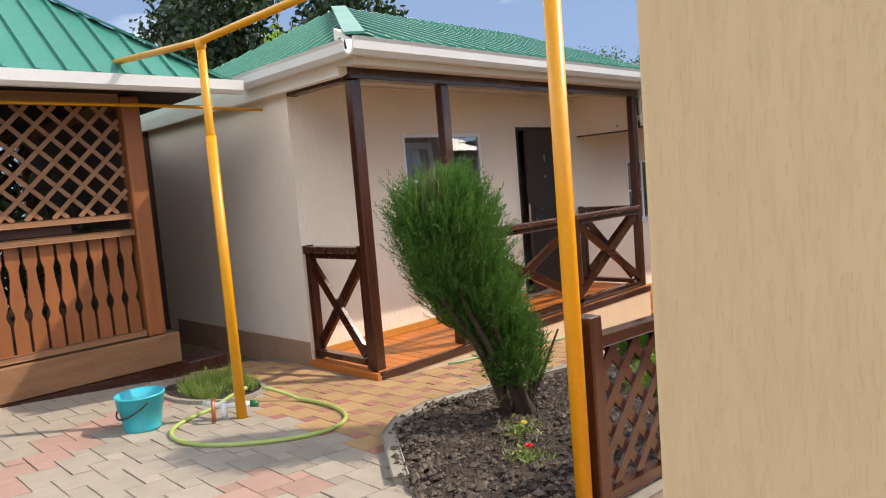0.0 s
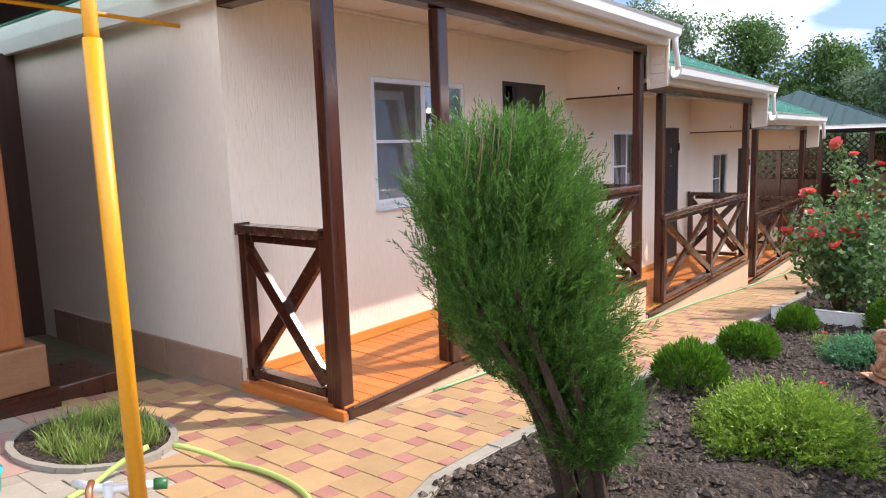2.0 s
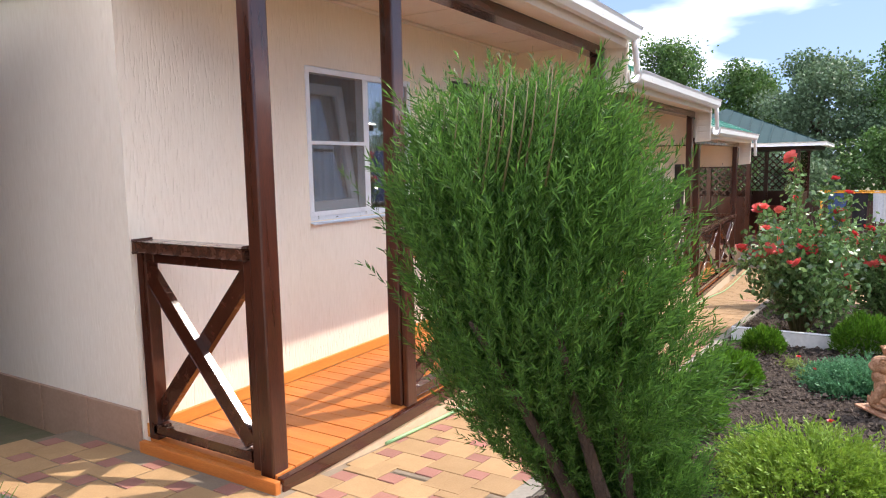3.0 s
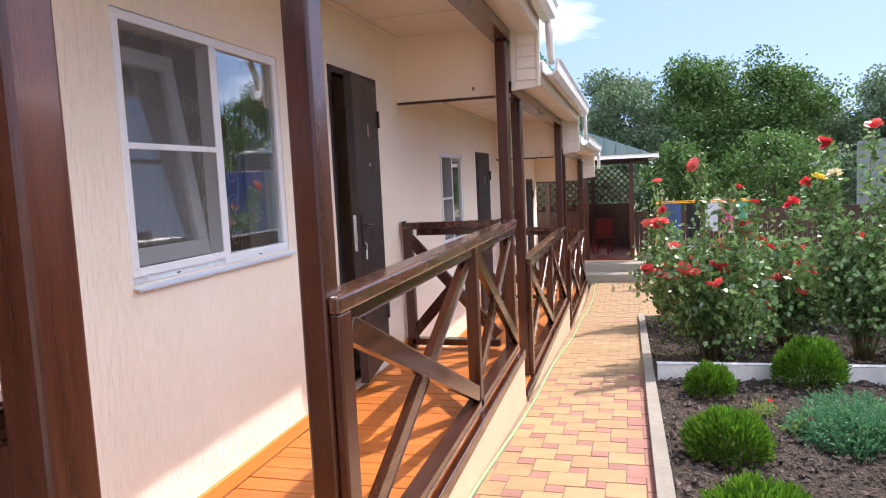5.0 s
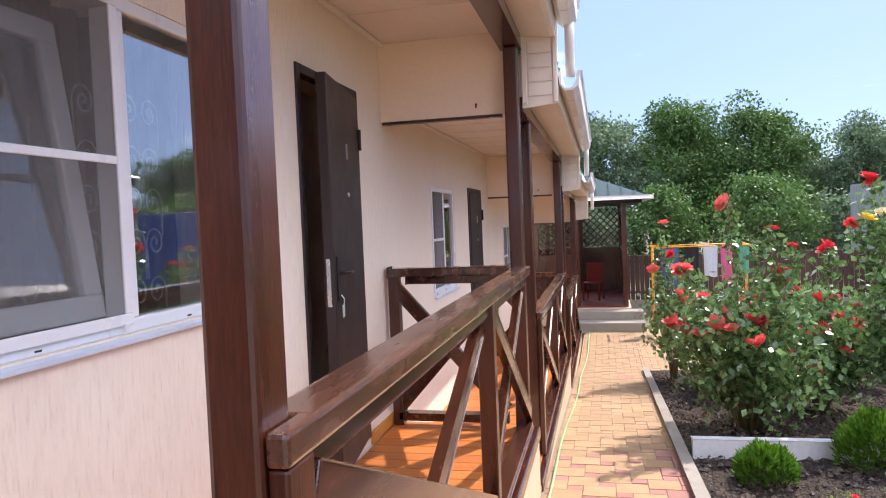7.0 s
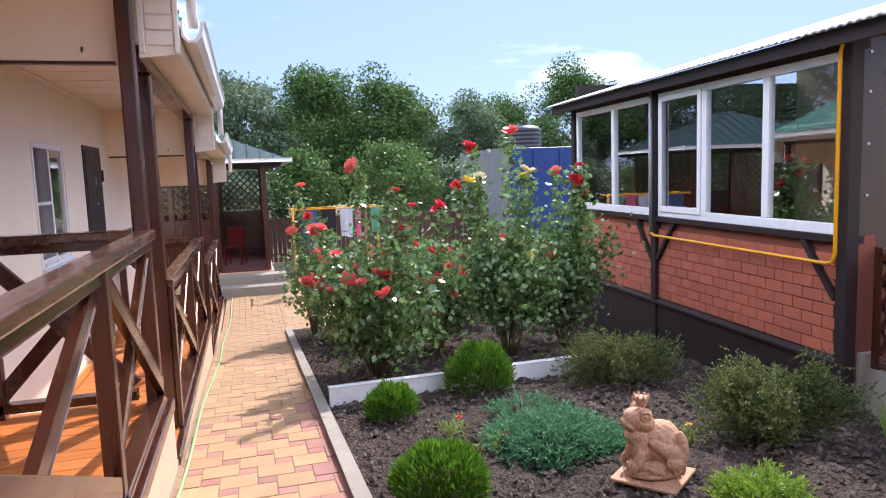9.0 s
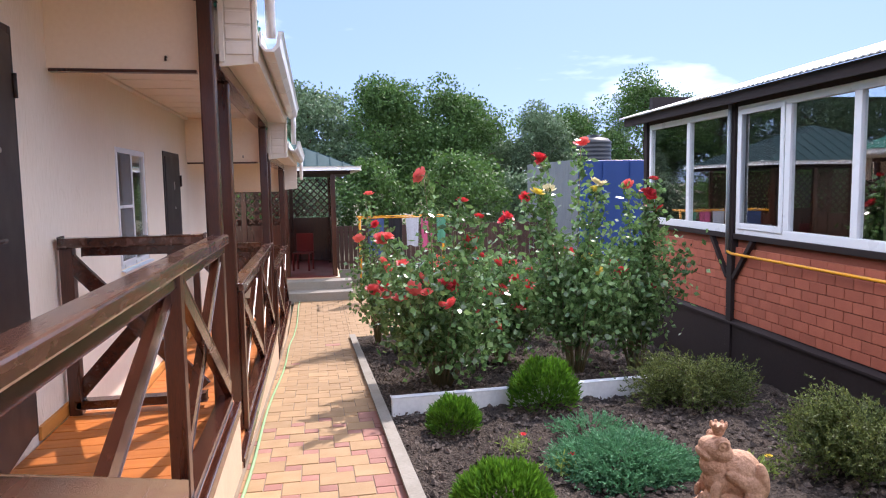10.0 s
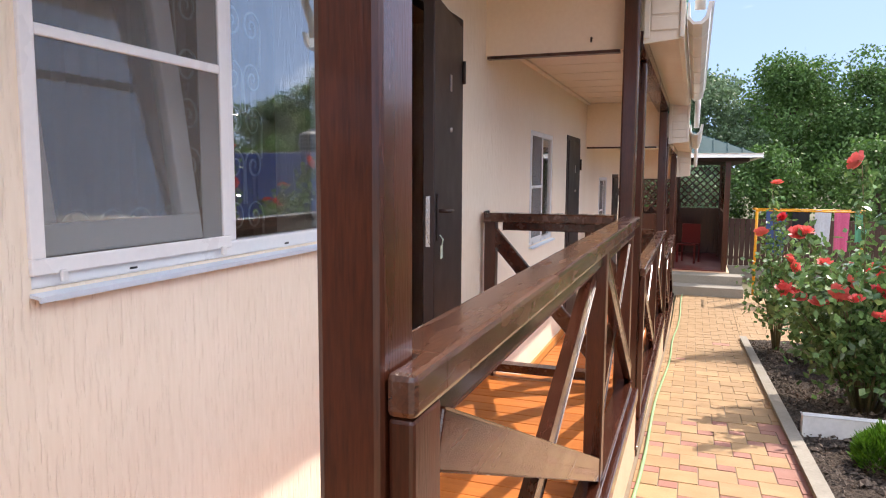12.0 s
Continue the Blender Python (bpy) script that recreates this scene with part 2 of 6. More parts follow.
M_LEAF_BALL = material("box_green", (0.045, 0.14, 0.012), (0.13, 0.28, 0.022), rough=0.5, big=4, fine=30, bump=0, vary=0.35, island=True, sheer=0.3, spec=0.3)
M_LEAF_LIGHT = material("juniper_light", (0.13, 0.25, 0.03), (0.30, 0.44, 0.06), rough=0.55, big=4, fine=30, bump=0, vary=0.3, island=True, sheer=0.3, spec=0.3)
M_LEAF_BLUE = material("juniper_blue", (0.05, 0.17, 0.075), (0.14, 0.34, 0.17), rough=0.6, big=4, fine=30, bump=0, vary=0.3, island=True, sheer=0.25, spec=0.3)
M_LEAF_DARK = material("shrub_dark", (0.035, 0.075, 0.020), (0.11, 0.17, 0.05), rough=0.45, big=5, fine=30, bump=0, vary=0.4, island=True, sheer=0.25)
M_LEAF_OLIVE = material("shrub_olive", (0.016, 0.042, 0.012), (0.20, 0.23, 0.07), rough=0.55, big=9, fine=40, bump=0, vary=0.5, island=True, sheer=0.3, spec=0.25)
M_LEAF_ROSE = material("rose_leaf", (0.045, 0.125, 0.032), (0.24, 0.38, 0.14), rough=0.24, big=4, fine=30, bump=0, vary=0.5, island=True, sheer=0.28, spec=0.6)
M_LEAF_TREE = material("tree_leaf", (0.035, 0.095, 0.020), (0.12, 0.22, 0.05), rough=0.6, big=0.6, fine=5, bump=0, vary=0.3, island=True, sheer=0.3)
M_LEAF_TREE2 = material("tree_leaf_pale", (0.07, 0.13, 0.065), (0.17, 0.25, 0.13), rough=0.6, big=0.6, fine=5, bump=0, vary=0.3, island=True, sheer=0.3)
M_LEAF_PINE = material("pine_leaf", (0.022, 0.05, 0.018), (0.045, 0.085, 0.03), rough=0.5, big=0.6, fine=5, bump=0, vary=0.4, island=True, sheer=0.2)
M_GRASS = material("grass_blade", (0.15, 0.26, 0.05), (0.30, 0.36, 0.10), rough=0.6, bump=0, vary=0.35, island=True, sheer=0.35)
M_BARK = material("bark", (0.10, 0.062, 0.042), (0.042, 0.025, 0.017), rough=0.9, big=6, fine=40, grain=(5, 5, 0.7), bump=0.8, depth=0.01)
M_STEM = material("rose_stem", (0.13, 0.14, 0.05), (0.16, 0.10, 0.05), rough=0.6, bump=0.1)
M_PETAL_RED = material("red_petal", (0.64, 0.022, 0.04), (0.78, 0.08, 0.085), rough=0.5, bump=0, vary=0.2, sheer=0.25)
M_PETAL_CORAL = material("coral_petal", (0.76, 0.09, 0.09), (0.86, 0.22, 0.18), rough=0.5, bump=0, vary=0.15, sheer=0.25)
M_PETAL_YELLOW = material("yellow_petal", (0.85, 0.60, 0.03), (0.80, 0.70, 0.20), rough=0.5, bump=0, vary=0.1, sheer=0.25)
M_PETAL_CREAM = material("cream_petal", (0.80, 0.74, 0.50), (0.78, 0.66, 0.36), rough=0.5, bump=0, vary=0.1, sheer=0.25)
M_CLOTH_A = material("blue_cloth", (0.05, 0.09, 0.22), rough=0.9, bump=0.2)
M_CLOTH_B = material("black_cloth", (0.015, 0.015, 0.02), rough=0.9, bump=0.2)
M_CLOTH_C = material("pink_cloth", (0.60, 0.12, 0.25), rough=0.9, bump=0.2)
M_CLOTH_D = material("green_cloth", (0.10, 0.35, 0.22), rough=0.9, bump=0.2)
M_CLOTH_E = material("light_cloth", (0.55, 0.60, 0.68), rough=0.9, bump=0.2)
M_TAG = material("pale_tag", (0.55, 0.68, 0.60), rough=0.5, bump=0)


# ---- building helpers ----
def box(bm, x0, x1, y0, y1, z0, z1, bev=0.0):
    r = bmesh.ops.create_cube(bm, size=1.0)
    vs = r["verts"]
    for v in vs:
        v.co = Vector((x0 + (v.co.x + 0.5) * (x1 - x0), y0 + (v.co.y + 0.5) * (y1 - y0), z0 + (v.co.z + 0.5) * (z1 - z0)))
    if bev:
        es = list({e for v in vs for e in v.link_edges})
        bmesh.ops.bevel(bm, geom=es, offset=bev, segments=2, affect="EDGES", profile=0.5)
    return bm


def bar(bm, p, q, w, h, side=None, bev=0.0):
    """A straight timber from p to q; w along side (or level), h across."""
    p, q = Vector(p), Vector(q)
    d = q - p
    length = d.length
    d.normalize()
    s = Vector(side) if side else d.cross(Vector((0, 0, 1)))
    if s.length < 1e-4:
        s = Vector((1, 0, 0))
    s = (s - d * s.dot(d)).normalized()
    u = s.cross(d)
    r = bmesh.ops.create_cube(bm, size=1.0)
    vs = r["verts"]
    for v in vs:
        v.co = p + d * ((v.co.x + 0.5) * length) + s * (v.co.y * w) + u * (v.co.z * h)
    if bev:
        es = list({e for v in vs for e in v.link_edges})
        bmesh.ops.bevel(bm, geom=es, offset=bev, segments=2, affect="EDGES", profile=0.5)
    return bm


def tube(bm, pts, r, sides=10, r2=None, cap=True):
    """A round pipe along points; the radius goes from r to r2."""
    pts = [Vector(p) for p in pts]
    rings = []
    n = len(pts)
    ref = Vector((0.31, 0.17, 0.93))
    for i, p in enumerate(pts):
        d = (pts[min(i + 1, n - 1)] - pts[max(i - 1, 0)]).normalized()
        a = d.cross(ref)
        if a.length < 0.05:
            a = d.cross(Vector((1, 0, 0)))
        a.normalize()
        b = d.cross(a)
        rad = r if r2 is None else r + (r2 - r) * i / max(1, n - 1)
        rings.append([bm.verts.new(p + (a * math.cos(t) + b * math.sin(t)) * rad) for t in (2 * math.pi * k / sides for k in range(sides))])
    for i in range(n - 1):
        for k in range(sides):
            f = bm.faces.new((rings[i][k], rings[i][(k + 1) % sides], rings[i + 1][(k + 1) % sides], rings[i + 1][k]))
            f.smooth = True
    if cap:
        bm.faces.new(list(reversed(rings[0])))
        bm.faces.new(rings[-1])
    return bm


def lathe(bm, prof, centre, sides=32):
    """Turn a profile of (radius, height) round a vertical axis."""
    cx, cy, cz = centre
    rings = []
    for r, z in prof:
        rings.append([bm.verts.new((cx + r * math.cos(t), cy + r * math.sin(t), cz + z)) for t in (2 * math.pi * k / sides for k in range(sides))])
    for i in range(len(rings) - 1):
        for k in range(sides):
            f = bm.faces.new((rings[i][k], rings[i][(k + 1) % sides], rings[i + 1][(k + 1) % sides], rings[i + 1][k]))
            f.smooth = True
    return bm


def prism(bm, outline, axis, a, b):
    """Push a flat outline along an axis from a to b; the outline's two numbers are the other two axes in order."""
    def place(u, v, w):
        return {"x": (w, u, v), "y": (u, w, v), "z": (u, v, w)}[axis]
    lo = [bm.verts.new(place(u, v, a)) for u, v in outline]
    hi = [bm.verts.new(place(u, v, b)) for u, v in outline]
    n = len(outline)
    for i in range(n):
        bm.faces.new((lo[i], lo[(i + 1) % n], hi[(i + 1) % n], hi[i]))
    bm.faces.new(list(reversed(lo)))
    bm.faces.new(hi)
    return bm


def thing(name, loc, label, category, group="", kind=""):
    ob = new(name)
    ob.empty_display_size = 0.1
    ob.location = loc
    return tagged(ob, label, category, group, kind)


def root_of(ob):
    while ob.parent:
        ob = ob.parent
    return ob


def part(name, bm, mat, parent=None, label="", kind=""):
    """One mesh object from a bmesh in world places, under its thing."""
    bmesh.ops.recalc_face_normals(bm, faces=bm.faces)
    if parent is not None:
        bm.transform(Matrix.Translation(-root_of(parent).location))
    me = bpy.data.meshes.new(name)
    bm.to_mesh(me)
    bm.free()
    me.materials.append(mat)
    ob = new(name, me)
    ob.parent = parent
    return tagged(ob, label, kind=kind)


def raw(name, verts, faces, mat, parent=None, label="", kind=""):
    """One mesh object from arrays in world places."""
    verts = np.asarray(verts, dtype=float)
    if parent is not None:
        verts = verts - np.array(root_of(parent).location)
    me = bpy.data.meshes.new(name)
    me.from_pydata(verts.tolist(), [], [list(map(int, f)) for f in faces])
    me.update()
    me.materials.append(mat)
    ob = new(name, me)
    ob.parent = parent
    return tagged(ob, label, kind=kind)


def structure(name, bm, mat, label, category):
    return tagged(part(name, bm, mat), label, category, kind="structure")


B = bmesh.new
SLOPE, Y_FLAT = 0.085, 14.8


def g(y):
    """Height of the yard: it falls gently along y."""
    return -0.11 - SLOPE * (min(max(y, -3.0), Y_FLAT) - 4.1)


rng = np.random.default_rng(7)


def unit(v):
    return v / np.maximum(np.linalg.norm(v, axis=-1, keepdims=True), 1e-6)


def leaf_quads(c, d, length, width, rs):
    """Pointed leaves: centres c, directions d, as four-cornered blades with random roll."""
    n = len(c)
    d = unit(d)
    s = unit(np.cross(d, unit(rs.normal(size=(n, 3)))))
    length = np.broadcast_to(np.asarray(length, float), (n,))[:, None]
    width = np.broadcast_to(np.asarray(width, float), (n,))[:, None]
    v = np.stack([c, c + d * length * 0.45 + s * width * 0.5, c + d * length, c + d * length * 0.45 - s * width * 0.5], axis=1).reshape(-1, 3)
    f = np.arange(4 * n).reshape(n, 4)
    return v, f


def sprigs(base, d, length, needles, nl, nw, rs, spread=0.9):
    """Needle leaves set round many short shoots."""
    n = len(base)
    d = unit(d)
    t = np.linspace(0.08, 1.0, needles)
    c = base[:, None, :] + d[:, None, :] * (length[:, None, None] * t[None, :, None])
    out = unit(rs.normal(size=(n, needles, 3)))
    nd = d[:, None, :] + out * spread
    return leaf_quads(c.reshape(-1, 3), nd.reshape(-1, 3), nl * rs.uniform(0.7, 1.2, n * needles), nw, rs)


# ---- ground, paving, beds ----
def ground_sheet():
    xs = [-400, -12, -5, -1.7, -0.3, 0.5, 1.1, 6, 400]
    ys = [-400, -3.0, 4.1, 6.0, 8.0, Y_FLAT, 25, 60, 900]
    v = [(x, y, g(y) - 0.07 - (0.36 if -1 < x < 1.2 and 7 < y < 20 else 0.0)) for y in ys for x in xs]
    n = len(xs)
    f = [(j * n + i, j * n + i + 1, (j + 1) * n + i + 1, (j + 1) * n + i) for j in range(len(ys) - 1) for i in range(n - 1)]
    return tagged(raw("ground", v, f, M_GROUND), "dry earth ground with thin grass", "ground", kind="structure")


ground_sheet()

KERB = [(-2.80, 2.70), (-3.08, 2.90), (-3.36, 3.10), (-3.56, 3.36), (-3.68, 3.72), (-3.70, 4.2), (-3.69, 4.8)]
X_PATH_R, X_PATH_L = -3.70, -4.60


def inside(x, y, poly):
    hit = False
    for i in range(len(poly)):
        (x1, y1), (x2, y2) = poly[i], poly[i - 1]
        if (y1 > y) != (y2 > y) and x < (x2 - x1) * (y - y1) / (y2 - y1) + x1:
            hit = not hit
    return hit


BED = KERB[::-1] + [(-2.3, 2.42), (-1.95, 2.55), (-1.92, 3.3), (-1.92, 6.05), (-0.55, 6.42), (0.44, 8.35), (0.46, 9.6), (0.82, 14.4), (-3.66, 14.4)]
PATCH = [(-5.38 + 0.46 * math.cos(a), 3.02 + 0.36 * math.sin(a)) for a in (2 * math.pi * k / 20 for k in range(20))]


def gb(x, y):
    """The bed falls away towards the glazed house."""
    u = min(1.0, max(0.0, (x + 1.4) / 1.5)) * min(1.0, max(0.0, (y - 6.0) / 1.5))
    return g(y) - 0.28 * u * u * (3 - 2 * u)


def brick_mesh(name, w, l, mat):
    """One worn paver lying on the falling yard, with chamfered edges; its top is at height 0 in its middle."""
    bm = B()
    c = 0.0025
    prof = [(-w / 2, -l / 2), (w / 2, -l / 2), (w / 2, l / 2), (-w / 2, l / 2)]
    low = [bm.verts.new((x, y, -0.05 - SLOPE * y)) for x, y in prof]
    mid = [bm.verts.new((x, y, -c - SLOPE * y)) for x, y in prof]
    top = [bm.verts.new((x - math.copysign(c, x), y - math.copysign(c, y), -SLOPE * y)) for x, y in prof]
    for a, b in ((low, mid), (mid, top)):
        for i in range(4):
            bm.faces.new((a[i], a[(i + 1) % 4], b[(i + 1) % 4], b[i]))
    bm.faces.new(top)
    me = bpy.data.meshes.new(name)
    bm.to_mesh(me)
    bm.free()
    me.materials.append(mat)
    return me


def sand_sheet(name, x0, x1, y0, y1, parent):
    v = [(x, y, g(y) - 0.005) for y in (y0, min(max(Y_FLAT, y0), y1), y1) for x in (x0, x1)]
    return raw(name, v, [(0, 1, 3, 2), (2, 3, 5, 4)], M_SAND, parent, "sandy joints between the pavers")


def loose_bricks(name, places, mat, parent):
    """Many pavers (x, y, width, length) joined in one mesh."""
    v, f = [], []
    c = 0.0025
    for x, y, w, l in places:
        w, l = w - 0.005, l - 0.005
        prof = [(-w / 2, -l / 2), (w / 2, -l / 2), (w / 2, l / 2), (-w / 2, l / 2)]
        k = len(v)
        dz = rng.uniform(-0.002, 0.002)
        for px, py in prof:
            v.append((x + px, y + py, g(y + py) - c + dz))
        for px, py in prof:
            v.append((x + px - math.copysign(c, px), y + py - math.copysign(c, py), g(y + py) + dz))
        f += [(k, k + 1, k + 5, k + 4), (k + 1, k + 2, k + 6, k + 5), (k + 2, k + 3, k + 7, k + 6), (k + 3, k, k + 4, k + 7), (k + 4, k + 5, k + 6, k + 7)]
    return raw(name, v, f, mat, parent, kind="stuff")


# ---- the row of holiday houses ----
def roof_sheet(parent, a, b, c, d, rib=0.18, up=0.025, mat=None, label="green ribbed metal roof"):
    """A ribbed metal roof plane: eave a to b, ridge d to c, ribs running up the slope."""
    bm = B()
    a, b, c, d = (Vector(p) for p in (a, b, c, d))
    nrm = (b - a).cross(d - a).normalized()
    if nrm.z < 0:
        nrm.negate()
    vs = [bm.verts.new(p) for p in (a, b, c, d)] + [bm.verts.new(p - nrm * 0.02) for p in (a, b, c, d)]
    for q in ((0, 1, 2, 3), (7, 6, 5, 4), (0, 4, 5, 1), (1, 5, 6, 2), (2, 6, 7, 3), (3, 7, 4, 0)):
        bm.faces.new([vs[i] for i in q])
    mat = mat or M_ROOF
    roof = part("roof", bm, mat, parent, label)
    along = (b - a)
    n = max(2, int(along.length / rib))
    e = along.normalized()
    fall = (d - a) - e * (d - a).dot(e)
    length = fall.length
    fall.normalize()
    ta, tb = (d - a).dot(e), (c - a).dot(e)
    for i in range(n + 1):
        s = along.length * i / n
        reach = length
        if ta > 0.05 and s < ta:
            reach = length * s / ta
        if tb < along.length - 0.05 and s > tb:
            reach = length * (along.length - s) / (along.length - tb)
        if reach > 0.08:
            p = a + e * s + nrm * up * 0.4
            bm = B()
            bar(bm, p, p + fall * reach, 0.028, up, side=e)
            part("rib", bm, mat, roof)


def cross_panel(parent, p, q, z0, z1, t, first="brace"):
    """Two crossed boards between p and q, one lapped in front of the other."""
    p, q = Vector((*p, 0)), Vector((*q, 0))
    e = (q - p).normalized()
    nrm = Vector((e.y, -e.x, 0))
    for k, (za, zb) in enumerate(((z0, z1), (z1, z0))):
        off = nrm * (0.016 if k else -0.016)
        mid = (p + q) / 2
        bm = B()
        bar(bm, p + off + Vector((0, 0, za)), q + off + Vector((0, 0, zb)), 0.03, t, side=nrm, bev=0.004)
        part(first, bm, M_DARKWOOD_Y, parent)


def window_unit(parent, x, y0, y1, z0, z1, mull, nets=True, embroidered=False):
    """A white plastic window set in the facade, one sash tilted behind a mosquito net."""
    w = thing_part("window", parent)
    bm = B()
    t = 0.044
    for a in ((y0, y1, z0, z0 + t), (y0, y1, z1 - t, z1), (y0, y0 + t, z0 + t, z1 - t), (y1 - t, y1, z0 + t, z1 - t), (mull - 0.035, mull + 0.035, z0 + t, z1 - t)):
        box(bm, x - 0.07, x - 0.004, *a, bev=0.006)
    part("window_frame", bm, M_FRAME, w, "white plastic window frame")
    bm = B()
    prism(bm, [(x - 0.03, z0 - 0.002), (x + 0.030, z0 - 0.012), (x + 0.030, z0 - 0.024), (x + 0.025, z0 - 0.024), (x + 0.025, z0 - 0.018), (x - 0.03, z0 - 0.012)], "y", y0 - 0.005, y1 + 0.02)
    part("window_sill", bm, M_SILL, w, "pale blue-white metal sill")
    bm = B()
    box(bm, x - 0.030, x - 0.022, mull + 0.035, y1 - t, z0 + t, z1 - t)
    pane = part("pane", bm, M_GLASS, w, "clear reflecting glass pane")
    pane.visible_shadow = False
    # tilted sash leaning into the room at its top
    bm = B()
    h = z1 - z0 - 2 * t
    for k in range(2):
        sash = B()
        ya, yb, za, zb = y0 + t + 0.01, mull - 0.045, z0 + t + 0.01, z1 - t - 0.03
        if k == 0:
            for a in ((ya, yb, za, za + 0.07), (ya, yb, zb - 0.07, zb), (ya, ya + 0.07, za + 0.07, zb - 0.07), (yb - 0.07, yb, za + 0.07, zb - 0.07)):
                box(sash, x - 0.10, x - 0.055, *a, bev=0.006)
        else:
            box(sash, x - 0.085, x - 0.077, ya + 0.07, yb - 0.07, za + 0.07, zb - 0.07)
        sash.transform(Matrix.Translation((x - 0.075, 0, za)) @ Matrix.Rotation(radians(-8), 4, "Y") @ Matrix.Translation((-(x - 0.075), 0, -za)))
        ob = part("sash" if k == 0 else "sash_pane", sash, M_FRAME if k == 0 else M_GLASS, w, "tilted white sash" if k == 0 else "")
        if k:
            ob.visible_shadow = False
    bm.free()
    if nets:
        bm = B()
        t2 = 0.034
        ya, yb = y0 - 0.004, mull - 0.008
        za, zb = z0 + 0.028, z1 - 0.010
        for a in ((ya, yb, za, za + t2), (ya, yb, zb - t2, zb), (ya, ya + t2, za + t2, zb - t2), (yb - t2, yb, za + t2, zb - t2), (ya + t2, yb - t2, (za + zb) / 2 - 0.012, (za + zb) / 2 + 0.012)):
            box(bm, x - 0.003, x + 0.010, *a, bev=0.003)
        part("net_frame", bm, M_FRAME, w, "white mosquito net frame")
        for yy in (ya + 0.06, yb - 0.05):
            bm = B()
            box(bm, x + 0.010, x + 0.020, yy, yy + 0.016, za - 0.018, za + 0.008, bev=0.003)
            part("net_clip", bm, M_WHITE, w)
    if nets:
        bm = B()
        box(bm, x + 0.003, x + 0.005, ya + t2, yb - t2, za + t2, zb - t2)
        part("net", bm, M_NET, w, "grey mosquito net").visible_shadow = False
    # curtain folds hanging inside
    v, f = [], []
    n = 60
    for i in range(n + 1):
        yy = y0 + 0.02 + (y1 - y0 - 0.04) * i / n
        xx = x - 0.24 + 0.02 * math.sin(i * 1.1) + 0.008 * math.sin(i * 2.7)
        v += [(xx, yy, z0 - 0.15), (xx, yy, z1 + 0.05)]
    f = [(2 * i, 2 * i + 2, 2 * i + 3, 2 * i + 1) for i in range(n)]
    raw("curtain", v, f, M_CURTAIN, w, "beige curtain hanging in folds")
    if embroidered:
        # scrolls sewn on the curtain, and drain slots in the frame's foot
        bm = B()
        cols = int((y1 - y0 - 0.1) / 0.105)
        for i in range(cols):
            for k in range(5 if y0 + 0.09 + 0.105 * i > mull else 1):
                cy, cz, sg = y0 + 0.09 + 0.105 * i, z0 + 0.09 + 0.155 * k, (1 if (i + k) % 2 else -1)
                pts = []
                for j in range(26):
                    a = 0.42 * j
                    r = 0.050 * (1 - j / 28)
                    pts.append((x - 0.208, cy + sg * r * math.cos(a), cz + 0.02 * k % 0.03 + r * math.sin(a) * 1.15))
                tube(bm, [(x - 0.208, cy + sg * 0.045, cz - 0.11)] + pts, 0.0038, 5)
        part("embroidery", bm, M_LACE, w, "pale scroll embroidery on the curtain")
        for yy in (y0 + 0.26, mull + 0.28):
            bm = B()
            box(bm, x - 0.0038, x - 0.002, yy, yy + 0.022, z0 + 0.010, z0 + 0.015)
            part("drain_slot", bm, M_BLACK, w)
    return w


def thing_part(name, parent):
    ob = new(name)
    ob.parent = parent
    ob.empty_display_size = 0.05
    return ob


